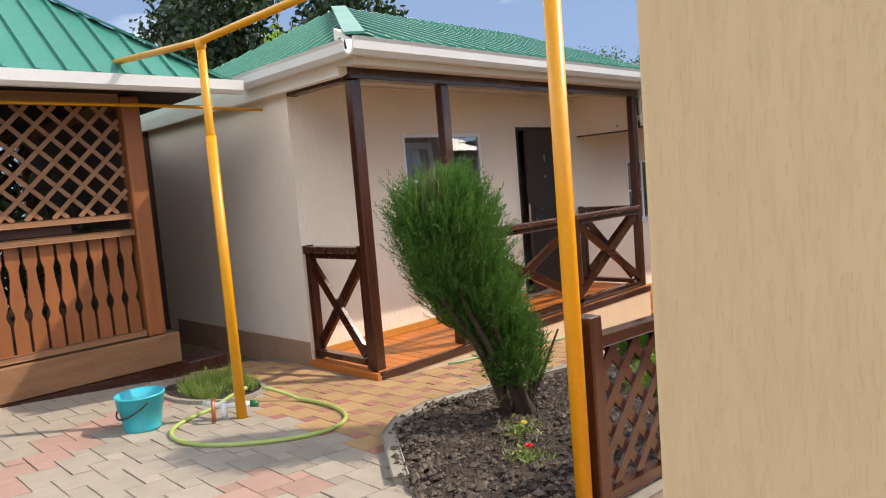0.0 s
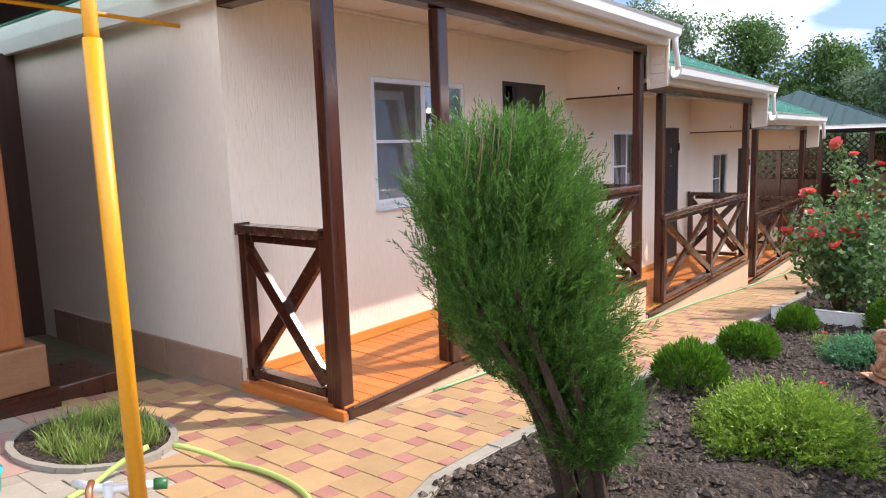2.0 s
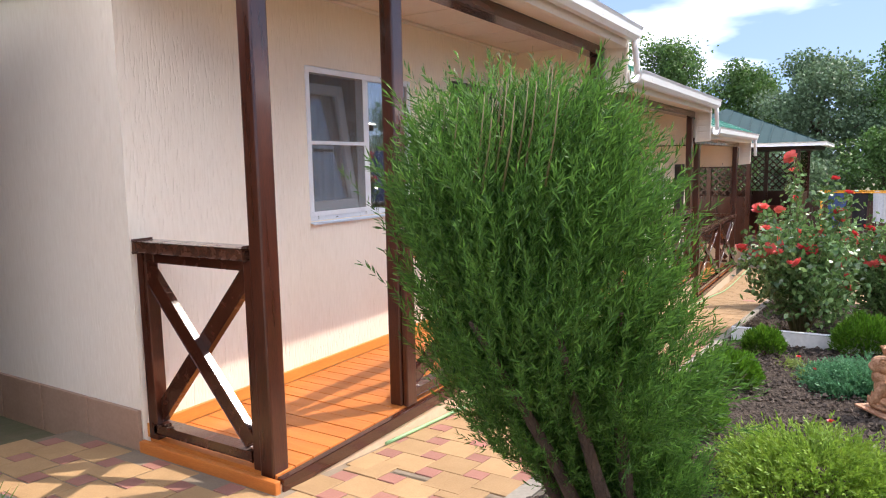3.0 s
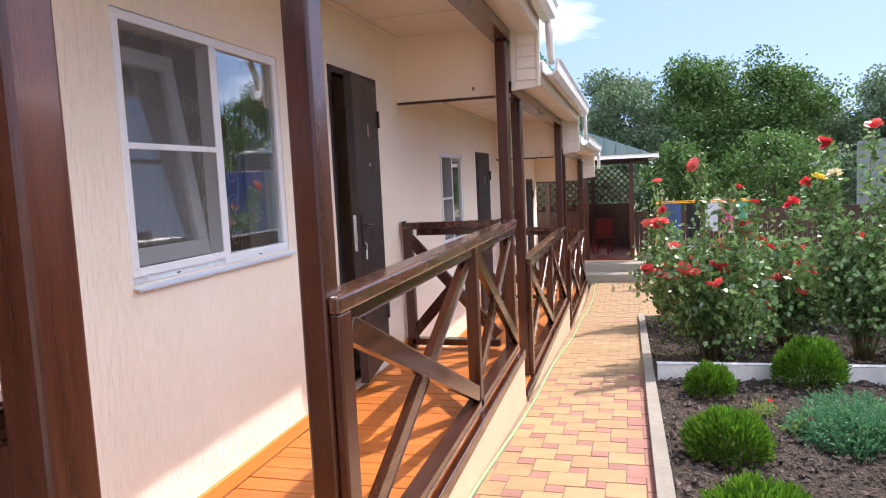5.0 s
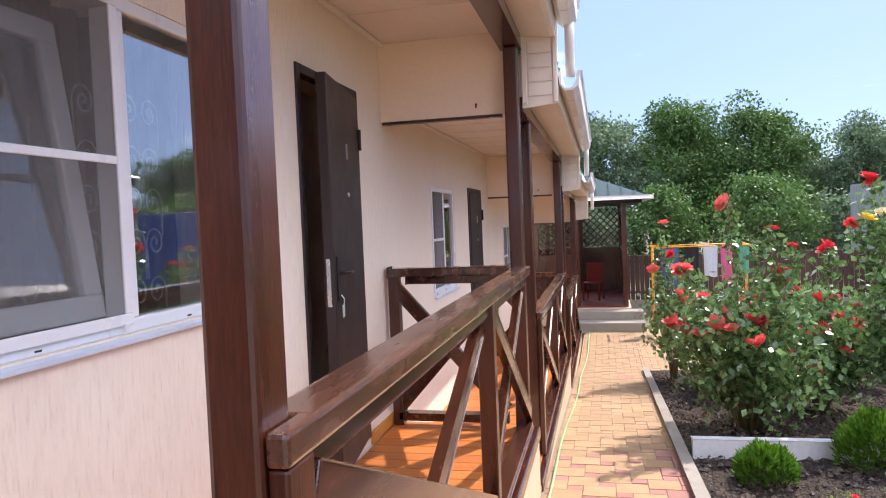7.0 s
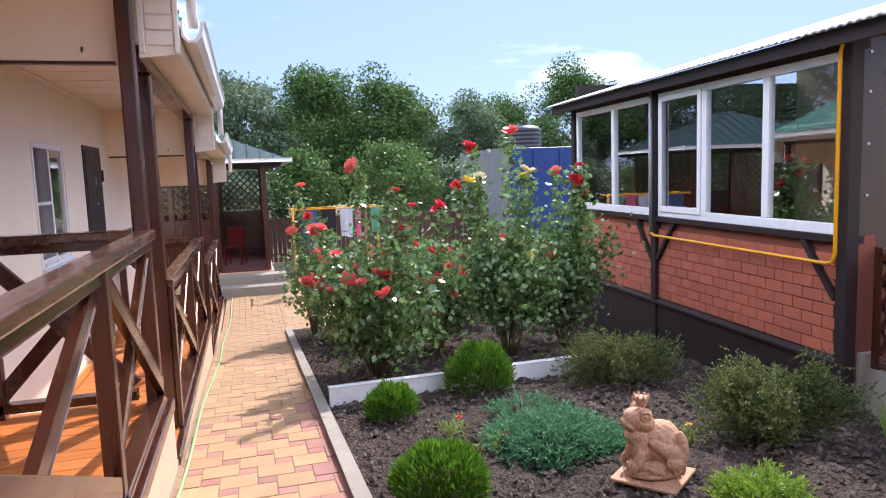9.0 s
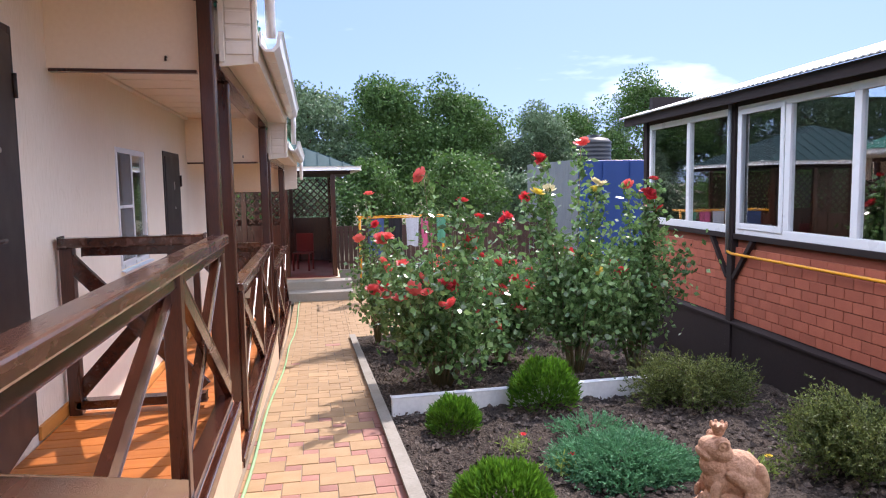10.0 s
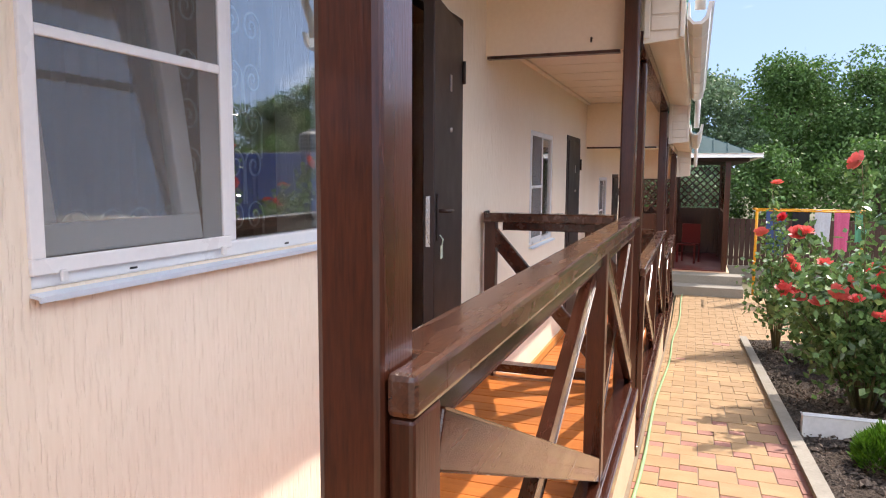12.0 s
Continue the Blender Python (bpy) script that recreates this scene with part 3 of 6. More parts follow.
def door_unit(parent, x, y0, y1, z0, z1, swing):
    """A dark steel door, hinged at its far side."""
    d = thing_part("door", parent)
    bm = B()
    t = 0.045
    for a in ((y0, y0 + t, z0, z1), (y1 - t, y1, z0, z1), (y0 + t, y1 - t, z1 - t, z1), (y0 + t, y1 - t, z0, z0 + 0.02)):
        box(bm, x - 0.05, x + 0.012, *a, bev=0.004)
    part("door_frame", bm, M_DOOR, d)
    turn = Matrix.Translation((x, y1 - t, 0)) @ Matrix.Rotation(radians(swing), 4, "Z") @ Matrix.Translation((-x, -(y1 - t), 0))
    bm = B()
    box(bm, x - 0.03, x + 0.022, y0 + t - 0.01, y1 - t, z0 + 0.02, z1 - t - 0.004, bev=0.005)
    bm.transform(turn)
    part("door_leaf", bm, M_DOOR, d, "dark brown powder-coated steel leaf")
    zl = z0 + 1.0
    bm = B()
    box(bm, x - 0.016, x + 0.004, y0 + t - 0.016, y0 + t - 0.009, zl - 0.12, zl + 0.11)
    bm.transform(turn)
    part("lock_plate", bm, M_CHROME, d, "bright steel lock plate")
    bm = B()
    box(bm, x + 0.022, x + 0.032, y0 + t + 0.035, y0 + t + 0.075, zl - 0.10, zl + 0.12, bev=0.004)
    tube(bm, [(x + 0.03, y0 + t + 0.055, zl + 0.04), (x + 0.075, y0 + t + 0.055, zl + 0.04), (x + 0.078, y0 + t + 0.10, zl + 0.038), (x + 0.078, y0 + t + 0.16, zl + 0.036)], 0.009, 8)
    bm.transform(turn)
    part("door_handle", bm, M_DOOR, d, "black lever handle")
    bm = B()
    box(bm, x + 0.022, x + 0.027, (y0 + y1) / 2 + 0.01, (y0 + y1) / 2 + 0.035, z0 + 1.62, z0 + 1.70)
    bm.transform(turn)
    part("door_plate", bm, M_CHROME, d, "small pale plate")
    bm = B()
    tube(bm, [(x + 0.02, (y0 + y1) / 2 + 0.02, z0 + 1.43), (x + 0.03, (y0 + y1) / 2 + 0.02, z0 + 1.43)], 0.012, 12)
    bm.transform(turn)
    part("spyhole", bm, M_CHROME, d)
    if swing:
        bm = B()
        tube(bm, [(x + 0.035, y0 + t + 0.055, zl - 0.07), (x + 0.05, y0 + t + 0.058, zl - 0.09), (x + 0.045, y0 + t + 0.06, zl - 0.12)], 0.003, 6)
        box(bm, x + 0.040, x + 0.046, y0 + t + 0.042, y0 + t + 0.078, zl - 0.18, zl - 0.12, bev=0.002)
        bm.transform(turn)
        part("key_tag", bm, M_TAG, d, "key with a pale green tag")
    for zz in (z0 + 0.3, z1 - 0.35):
        bm = B()
        tube(bm, [(x + 0.03, y1 - t + 0.005, zz), (x + 0.03, y1 - t + 0.005, zz + 0.12)], 0.011, 8)
        part("hinge", bm, M_DOOR, d)
    return d


XW, XP = -5.60, -4.73


def house(y0, y1, zd, win, door, posts, rail, first, swing, label):
    h = thing("holiday_house", (XW, y0, zd), label, "house", "row of holiday houses")
    zc, ztop = zd + 2.44, zd + 2.62
    back = -8.6
    # front wall with openings
    wy0, wy1, wmul = win[0], win[1], win[2]
    wz0, wz1 = zd + win[3], zd + win[4]
    dy0, dy1, dz1 = door[0], door[1], zd + door[2]
    zb = zd - 0.55
    bm = B()
    t = 0.28
    box(bm, XW - t, XW, y0, wy0, zb, ztop)
    box(bm, XW - t, XW, wy0, wy1, zb, wz0)
    box(bm, XW - t, XW, wy0, wy1, wz1, ztop)
    box(bm, XW - t, XW, wy1, dy0, zb, ztop)
    box(bm, XW - t, XW, dy0, dy1, dz1, ztop)
    box(bm, XW - t, XW, dy0, dy1, zb, zd)
    box(bm, XW - t, XW, dy1, y1, zb, ztop)
    bmesh.ops.remove_doubles(bm, verts=bm.verts, dist=0.0005)
    part("front_wall", bm, M_STUCCO, h, "cream ribbed stucco wall")
    bm = B()
    box(bm, back, XW - t, y0, y0 + 0.25, zb, ztop)
    part("side_wall", bm, M_STUCCO, h)
    bm = B()
    box(bm, back, XW - t, y1 - 0.25, y1 - 0.002, zb, ztop)
    part("side_wall", bm, M_STUCCO, h)
    bm = B()
    box(bm, back - 0.25, back, y0, y1 - 0.002, zb, ztop)
    part("back_wall", bm, M_STUCCO, h)
    bm = B()
    box(bm, back, XW - t, y0 + 0.25, y1 - 0.25, zd - 0.03, zd)
    part("room_floor", bm, M_ROOM, h)
    bm = B()
    box(bm, back, XW - t, y0 + 0.25, y1 - 0.25, zc + 0.1, zc + 0.13)
    part("room_ceiling", bm, M_ROOM, h)
    window_unit(h, XW, wy0, wy1, wz0, wz1, wmul, True, first)
    door_unit(h, XW, dy0, dy1, zd, dz1, swing)
    # veranda ceiling and its end panel
    bm = B()
    box(bm, XW, XP + 0.03, y0 - (0.0 if not first else 0.02), y1 - 0.03, zc, zc + 0.02)
    part("veranda_ceiling", bm, M_SOFFIT, h, "pale panelled veranda ceiling")
    bm = B()
    box(bm, XW + 0.001, XW + 0.045, y0 + 0.02, y1 - 0.05, zc - 0.022, zc - 0.001, bev=0.006)
    part("cornice", bm, M_SOFFIT, h)
    bm = B()
    for i in range(8):
        yy = y0 + 0.3 + i * (y1 - y0 - 0.5) / 8
        box(bm, XW + 0.05, XP - 0.07, yy, yy + 0.008, zc - 0.004, zc + 0.004)
    part("ceiling_joints", bm, M_SOFFIT, h, kind="stuff")
    bm = B()
    box(bm, XW, XP + 0.02, y1 - 0.045, y1 - 0.005, zd + 1.93, zc - 0.002)
    part("end_panel", bm, M_CREAM, h)
    bm = B()
    box(bm, XW + 0.01, XP - 0.07, y1 - 0.05, y1, zd + 1.912, zd + 1.93)
    part("end_trim", bm, M_DARKWOOD, h)
    bm = B()
    tube(bm, [(XW + 0.64, y1 - 0.046, zd + 2.0), (XW + 0.64, y1 - 0.07, zd + 2.0), (XW + 0.64, y1 - 0.075, zd + 1.975)], 0.006, 6)
    part("hook", bm, M_DOOR, h)
    # beams and posts
    bm = B()
    bar(bm, (XP, y0, zd + 2.365), (XP, y1 - 0.02, zd + 2.365), 0.12, 0.09, bev=0.006)
    part("eave_beam", bm, M_DARKWOOD_Y, h)
    if first:
        bm = B()
        bar(bm, (XW + 0.002, y0 + 0.06, zd + 2.365), (XP - 0.07, y0 + 0.06, zd + 2.365), 0.10, 0.09, bev=0.006)
        part("cross_beam", bm, M_DARKWOOD, h)
    for py, low in posts:
        bm = B()
        box(bm, XP - 0.04, XP + 0.045, py - 0.05, py + 0.05, low, zd + 2.318, bev=0.010)
        part("post", bm, M_DARKWOOD, h, "dark stained square post")
    # deck
    zt = zd - 0.05
    deck = thing_part("deck", h)
    count = int((y1 - y0 - 0.1) / 0.118)
    for i in range(count):
        ya = y0 + 0.02 + i * (y1 - y0 - 0.04) / count
        bm = B()
        box(bm, XW + 0.022, XP + 0.055, ya, ya + (y1 - y0 - 0.04) / count - 0.006, zt - 0.028, zt + rng.uniform(-0.0015, 0.0015), bev=0.003)
        part("plank", bm, M_DECK, deck)
    bm = B()
    box(bm, XP + 0.058, XP + 0.10, y0 + 0.015, y1 - 0.04, zt - 0.075, zt - 0.006, bev=0.005)
    part("edge_board", bm, M_DARKWOOD_Y, deck, "dark worn edge board")
    bm = B()
    box(bm, XW + 0.004, XP + 0.09, y0 + 0.0, y1 - 0.05, zd - 1.0, zt - 0.03)
    part("plinth", bm, M_SLAB, deck, "tan plastered plinth")
    if first:
        bm = B()
        box(bm, XW + 0.004, XP + 0.10, y0 - 0.035, y0 - 0.002, zt - 0.10, zt - 0.004, bev=0.005)
        part("end_board", bm, M_DECK, deck, "worn orange end board")
    bm = B()
    box(bm, XW + 0.001, XW + 0.021, y0 + 0.02, dy0 - 0.01, zt, zt + 0.075, bev=0.004)
    box(bm, XW + 0.001, XW + 0.021, dy1 + 0.01, y1 - 0.02, zt, zt + 0.075, bev=0.004)
    part("skirting_board", bm, M_DECKTRIM, deck, "bright varnished skirting board")
    # railings
    rz = zd + 0.978

    def run(p, q, ends, mids, along=False):
        p, q = Vector(p), Vector(q)
        r = thing_part("railing", h)
        p3, q3 = Vector((*p, rz - 0.035)), Vector((*q, rz - 0.035))
        bm = B()
        if along:
            # notched round the post: a narrow end passes outside it
            box(bm, p3.x - 0.05, p3.x + 0.05, p.y + 0.107, q.y, rz - 0.055, rz, bev=0.010)
            box(bm, XP + 0.0465, p3.x + 0.0495, p.y + 0.012, p.y + 0.13, rz - 0.0545, rz - 0.0005, bev=0.009)
        else:
            bar(bm, p3 + Vector((0, 0, 0.0075)), q3 + Vector((0, 0, 0.0075)), 0.10, 0.055, bev=0.010)
        part("handrail", bm, M_HANDRAIL, r, "worn glossy handrail")
        bm = B()
        bar(bm, p3 + Vector((0, 0, -0.0455)) + (q3 - p3).normalized() * 0.11, q3 + Vector((0, 0, -0.0455)), 0.045, 0.05, bev=0.004)
        part("under_rail", bm, M_DARKWOOD_Y, r)
        e = (q3 - p3).normalized()
        total = (q3 - p3).length
        stops = [0.105 if along else 0.0] + [m for m in mids] + [total]
        for s in ends + list(mids):
            c = p3 + e * s
            bm = B()
            if along and s < 0.1:
                box(bm, XP + 0.047, XP + 0.080, c.y - 0.028, c.y + 0.065, zt, rz - 0.0555, bev=0.006)
                part("newel", bm, M_DARKWOOD, r)
                continue
            box(bm, c.x - 0.035, c.x + 0.035, c.y - 0.035, c.y + 0.035, zt, rz - 0.0555, bev=0.005)
            part("baluster_post", bm, M_DARKWOOD, r)
        bm = B()
        bar(bm, p3 + Vector((0, 0, zt + 0.06 - p3.z)) + e * 0.03, q3 + Vector((0, 0, zt + 0.06 - q3.z)) - e * 0.03, 0.07, 0.05, bev=0.005)
        part("bottom_rail", bm, M_DARKWOOD_Y, r)
        for a, b in zip(stops[:-1], stops[1:]):
            pa, pb = p3 + e * (a + 0.04), p3 + e * (b - 0.04)
            cross_panel(r, (pa.x, pa.y), (pb.x, pb.y), zt + 0.12, rz - 0.125, 0.085)
        return r

    ra, rmid, rb = rail
    run((XP + 0.035, ra), (XP + 0.035, rb), [0.045], [rmid - ra], True)
    run((XW + 0.03, y1 - 0.09), (XP - 0.06, y1 - 0.09), [0.03], [])
    if first:
        run((XW + 0.03, y0 + 0.05), (XP - 0.06, y0 + 0.05), [0.03, 0.79], [])
    # boxed eave, fascia, gutter
    ye0 = y0 - (0.10 if first else -0.02)
    ye1 = y1 + 0.02
    bm = B()
    sec = [(XP + 0.03, zd + 2.42), (XP + 0.065, zd + 2.405), (-4.49, zd + 2.385), (-4.46, zd + 2.39), (-4.45, zd + 2.44), (-4.45, zd + 2.56), (XP + 0.03, zd + 2.70)]
    prism(bm, sec, "y", ye0, ye1)
    part("eave_box", bm, M_SOFFIT, h, "off-white boxed eave")
    bm = B()
    prism(bm, [(XP + 0.055, zd + 1.96), (-4.455, zd + 1.98), (-4.445, zd + 2.44), (-4.445, zd + 2.57), (XP + 0.055, zd + 2.60)], "y", ye1 - 0.02, ye1 + 0.004)
    end = part("eave_end", bm, M_SOFFIT, h, "off-white panelled eave end")
    for k in range(4):
        za = zd + 2.03 + k * 0.088
        bm = B()
        box(bm, XP + 0.095, -4.485, ye1 - 0.030, ye1 - 0.021, za, za + 0.076, bev=0.004)
        part("panel", bm, M_SOFFIT, end)
    for xa, xb in ((XP + 0.057, XP + 0.089), (-4.479, -4.452)):
        bm = B()
        box(bm, xa, xb, ye1 - 0.036, ye1 - 0.021, zd + 1.985, zd + 2.38, bev=0.004)
        part("edge_strip", bm, M_SOFFIT, end)
    gut = [(0.0, 0.085), (-0.012, 0.085), (-0.012, 0.0), (0.02, -0.035), (0.07, -0.035), (0.105, 0.0), (0.115, 0.06), (0.13, 0.085), (0.10, 0.085), (0.085, 0.01), (0.06, -0.02), (0.025, -0.02), (0.0, 0.01)]
    bm = B()
    prism(bm, [(-4.43 + u, zd + 2.47 + v) for u, v in gut], "y", ye0 - (0.12 if first else 0.0), ye1 - 0.02)
    part("gutter", bm, M_WHITE, h, "white plastic gutter")
    for yy in np.arange(y0 + 0.4, y1, 0.75):
        bm = B()
        prism(bm, [(-4.432 + u * 1.02, zd + 2.468 + v * 1.05) for u, v in gut], "y", yy, yy + 0.03)
        part("gutter_bracket", bm, M_WHITE, h)
    bm = B()
    tube(bm, [(-4.37, ye1 - 0.07, zd + 2.46), (-4.37, ye1 - 0.06, zd + 2.36), (-4.375, ye1 + 0.02, zd + 2.24), (-4.375, ye1 + 0.04, zd + 2.14)], 0.030, 12)
    part("downspout", bm, M_WHITE, h)
    # roof
    xe, xr, zr = -4.45, -6.6, zd + 3.48
    xb = -8.95
    if first:
        hy = ye0 + 1.55
        roof_sheet(h, (xe, ye0, zd + 2.59), (xe, ye1 + 0.02, zd + 2.59), (xr, ye1 + 0.02, zr), (xr, hy, zr))
        roof_sheet(h, (xb, ye0, zd + 2.59), (xe, ye0, zd + 2.59), (xr, hy, zr), (xr, hy, zr))
        roof_sheet(h, (xb, ye0, zd + 2.59), (xb, ye1 + 0.02, zd + 2.59), (xr, ye1 + 0.02, zr), (xr, hy, zr))
    else:
        roof_sheet(h, (xe, ye0, zd + 2.59), (xe, ye1 + 0.02, zd + 2.59), (xr, ye1 + 0.02, zr), (xr, ye0, zr))
        roof_sheet(h, (xb, ye0, zd + 2.59), (xb, ye1 + 0.02, zd + 2.59), (xr, ye1 + 0.02, zr), (xr, ye0, zr))
    bm = B()
    prism(bm, [(xe, zd + 2.57), (xb, zd + 2.57), (xr, zr - 0.03)], "y", ye1 - 0.10, ye1 - 0.02)
    part("gable", bm, M_STUCCO, h)
    if first:
        bm = B()
        bar(bm, (xe, ye0, zd + 2.615), (xr, hy, zr + 0.02), 0.16, 0.02)
        part("hip_cap", bm, M_ROOF, h)
        bm = B()
        prism(bm, [(y0 - 0.002, zd + 2.36), (y0 - 0.06, zd + 2.33), (y0 - 0.085, zd + 2.34), (y0 - 0.10, zd + 2.45), (y0 - 0.10, zd + 2.56), (y0 - 0.002, zd + 2.60)], "x", back - 0.3, XP + 0.03)
        part("eave_box", bm, M_SOFFIT, h)
        bm = B()
        prism(bm, [(y0 - 0.11 - u, zd + 2.47 + v) for u, v in gut], "x", -6.1, -4.43)
        part("gutter", bm, M_WHITE, h)
        bm = B()
        for i in range(6):
            xa = XW - 0.46 * (i + 1)
            box(bm, xa + 0.006, xa + 0.454, y0 - 0.024, y0 - 0.002, -0.35, zd + 0.10, bev=0.004)
        part("plinth_tiles", bm, M_PLINTH, h, "brown tiled base course")
    return h


house(4.10, 8.62, 0.0, (5.425, 6.645, 6.057, 0.968, 1.985), (7.28, 8.10, 2.05), [(4.16, -0.09), (5.17, -0.05), (8.52, -0.05)], (5.115, 7.08, 8.46), True, 9,
      "cream stucco holiday house with green roof and open door")
house(8.62, 12.80, -0.38, (9.83, 10.75, 10.28, 1.02, 1.95), (11.46, 12.24, 2.0), [(9.17, -0.43), (12.70, -0.43)], (9.115, 10.95, 12.64), False, 0,
      "cream stucco holiday house with closed dark door")
house(12.80, 17.0, -0.76, (14.0, 14.92, 14.45, 1.02, 1.95), (15.6, 16.38, 2.0), [(13.25, -0.81), (16.9, -0.81)], (13.195, 15.1, 16.84), False, 0,
      "cream stucco holiday house at the lower end of the row")


# ---- courtyard: wooden summerhouse, gas pipes, bucket, hose ----
def slat_field(parent, p, q, z0, z1, step, w, mat, name="slat", thick=0.012, both=True, limit=120, slope=0.0):
    """Crossed diagonal slats filling the panel from p to q; each slat is a part of its own."""
    p, q = Vector((*p, 0)), Vector((*q, 0))
    length = (q - p).length
    e = (q - p).normalized()
    nrm = Vector((e.y, -e.x, 0))
    h = z1 - z0
    n = 0
    for k in ((1, -1) if both else (1,)):
        u = -h
        while u < length:
            ua, va, ub, vb = (u, 0.0, u + h, h)
            if ua < 0:
                va, ua = -ua, 0.0
            if ub > length:
                vb, ub = h - (ub - length), length
            u += step
            if ub - ua < 0.03 or n >= limit:
                continue
            if k < 0:
                va, vb = h - va, h - vb
            bm = B()
            off = nrm * (thick * 0.5 * k)
            bar(bm, p + e * ua + off + Vector((0, 0, z0 + va + slope * ua)), p + e * ub + off + Vector((0, 0, z0 + vb + slope * ub)), thick, w, side=nrm)
            part(name, bm, mat, parent)
            n += 1


def summerhouse():
    s = thing("summerhouse", (-6.1, 1.0, 0.0), "stained pine summerhouse with lattice and green metal roof", "summerhouse")
    xa, yb, ya, xb = -6.20, 3.02, -1.9, -9.4
    bm = B()
    box(bm, xb, xa + 0.10, ya, yb + 0.10, 0.10, 0.36, bev=0.01)
    part("base_beam", bm, M_PINE_H, s, "thick weathered base beam")
    bm = B()
    box(bm, xb, xa + 0.12, ya, yb + 0.14, -0.14, 0.098)
    part("base_skirt", bm, M_DARKWOOD_Y, s, "dark brown base skirt")
    bm = B()
    box(bm, xa - 0.5, xa + 0.02, yb + 0.15, yb + 0.55, -0.14, 0.06, bev=0.01)
    part("step_block", bm, M_DARKWOOD, s)
    for px, py in ((xa, yb - 0.07), (xa, 0.7), (xa, ya + 0.1), (xb + 0.1, yb - 0.07), (xb + 0.1, ya + 0.1)):
        bm = B()
        box(bm, px - 0.075, px + 0.075, py - 0.075, py + 0.075, 0.36, 2.36, bev=0.02)
        part("post", bm, M_PINE, s)
    for z, hh, ww in ((0.40, 0.05, 0.10), (1.25, 0.05, 0.12), (1.385, 0.05, 0.06), (2.33, 0.09, 0.10)):
        bm = B()
        bar(bm, (xa, ya, z), (xa, yb - 0.15, z), ww, hh, bev=0.006)
        part("rail", bm, M_PINE_H, s)
        bm = B()
        bar(bm, (xa - 0.08, yb - 0.07, z), (xb + 0.2, yb - 0.07, z), ww, hh, bev=0.006)
        part("rail", bm, M_PINE_H, s)
        bm = B()
        bar(bm, (xb + 0.1, ya, z), (xb + 0.1, yb - 0.15, z), ww, hh, bev=0.006)
        part("rail", bm, M_PINE_H, s)
    # flat balusters with a waisted outline
    half = [(0.048, 0.0), (0.048, 0.22), (0.030, 0.27), (0.030, 0.30), (0.050, 0.36), (0.050, 0.40), (0.032, 0.55), (0.030, 0.62), (0.048, 0.68), (0.048, 0.80)]
    outline = half + [(-u, v) for u, v in half[::-1]]
    me = None
    y = yb - 0.22
    while y > ya + 0.1:
        if me is None:
            bm = B()
            prism(bm, outline, "x", -0.014, 0.014)
            ob = part("baluster", bm, M_PINE)
            ob.parent = s
            me = ob.data
        else:
            ob = new("baluster", me)
            ob.parent = s
        ob.location = Vector((xa, y, 0.425)) - s.location
        y -= 0.118
    slat_field(s, (xa, yb - 0.16), (xa, 0.78), 1.41, 2.28, 0.19, 0.034, M_PINE_H)
    slat_field(s, (xa, 0.62), (xa, ya + 0.2), 1.41, 2.28, 0.19, 0.034, M_PINE_H)
    # dark back slats and added panels stand in for the shade inside
    slat_field(s, (xb + 0.1, yb - 0.16), (xb + 0.1, ya + 0.2), 0.5, 2.28, 0.13, 0.055, M_BACKFENCE)
    bm = B()
    box(bm, xb + 0.2, xa - 0.08, yb - 0.085, yb - 0.055, 0.43, 2.28)
    part("side_panel", bm, M_BACKFENCE, s, "added dark side panel standing in for inside shade")
    bm = B()
    box(bm, xb + 0.02, xb + 0.05, ya, 0.9, 0.43, 2.28)
    part("back_panel", bm, M_BACKFENCE, s)
    bm = B()
    box(bm, xb, xa + 0.25, ya, yb + 0.55, 2.385, 2.40)
    part("soffit", bm, M_SKIRT, s)
    zr, xm = 4.0, (xa + xb) / 2
    xe, ye = xa + 0.42, yb + 0.62
    roof_sheet(s, (xe, ya, 2.46), (xe, ye, 2.46), (xm, ye - 1.9, zr), (xm, ya, zr), rib=0.2)
    roof_sheet(s, (xb - 0.4, ye, 2.46), (xe, ye, 2.46), (xm, ye - 1.9, zr), (xm, ye - 1.9, zr), rib=0.2)
    roof_sheet(s, (xb - 0.4, ya, 2.46), (xb - 0.4, ye, 2.46), (xm, ye - 1.9, zr), (xm, ya, zr), rib=0.2)
    bm = B()
    bar(bm, (xe, ye, 2.48), (xm, ye - 1.9, zr + 0.02), 0.14, 0.02)
    part("hip_cap", bm, M_ROOF, s)
    gut = [(0.0, 0.08), (-0.012, 0.08), (-0.012, 0.0), (0.02, -0.03), (0.07, -0.03), (0.10, 0.0), (0.11, 0.08), (0.095, 0.08), (0.085, 0.01), (0.06, -0.015), (0.025, -0.015), (0.0, 0.01)]
    bm = B()
    prism(bm, [(xe + u, 2.37 + v) for u, v in gut], "y", ya, ye + 0.1)
    part("gutter", bm, M_WHITE, s, "white plastic gutter")
    bm = B()
    box(bm, xa - 0.17, xa - 0.03, 1.62, 2.42, 1.28, 1.36, bev=0.01)
    part("planter", bm, M_BACKFENCE, s, "dark red planter box on the rail")
    return s


summerhouse()


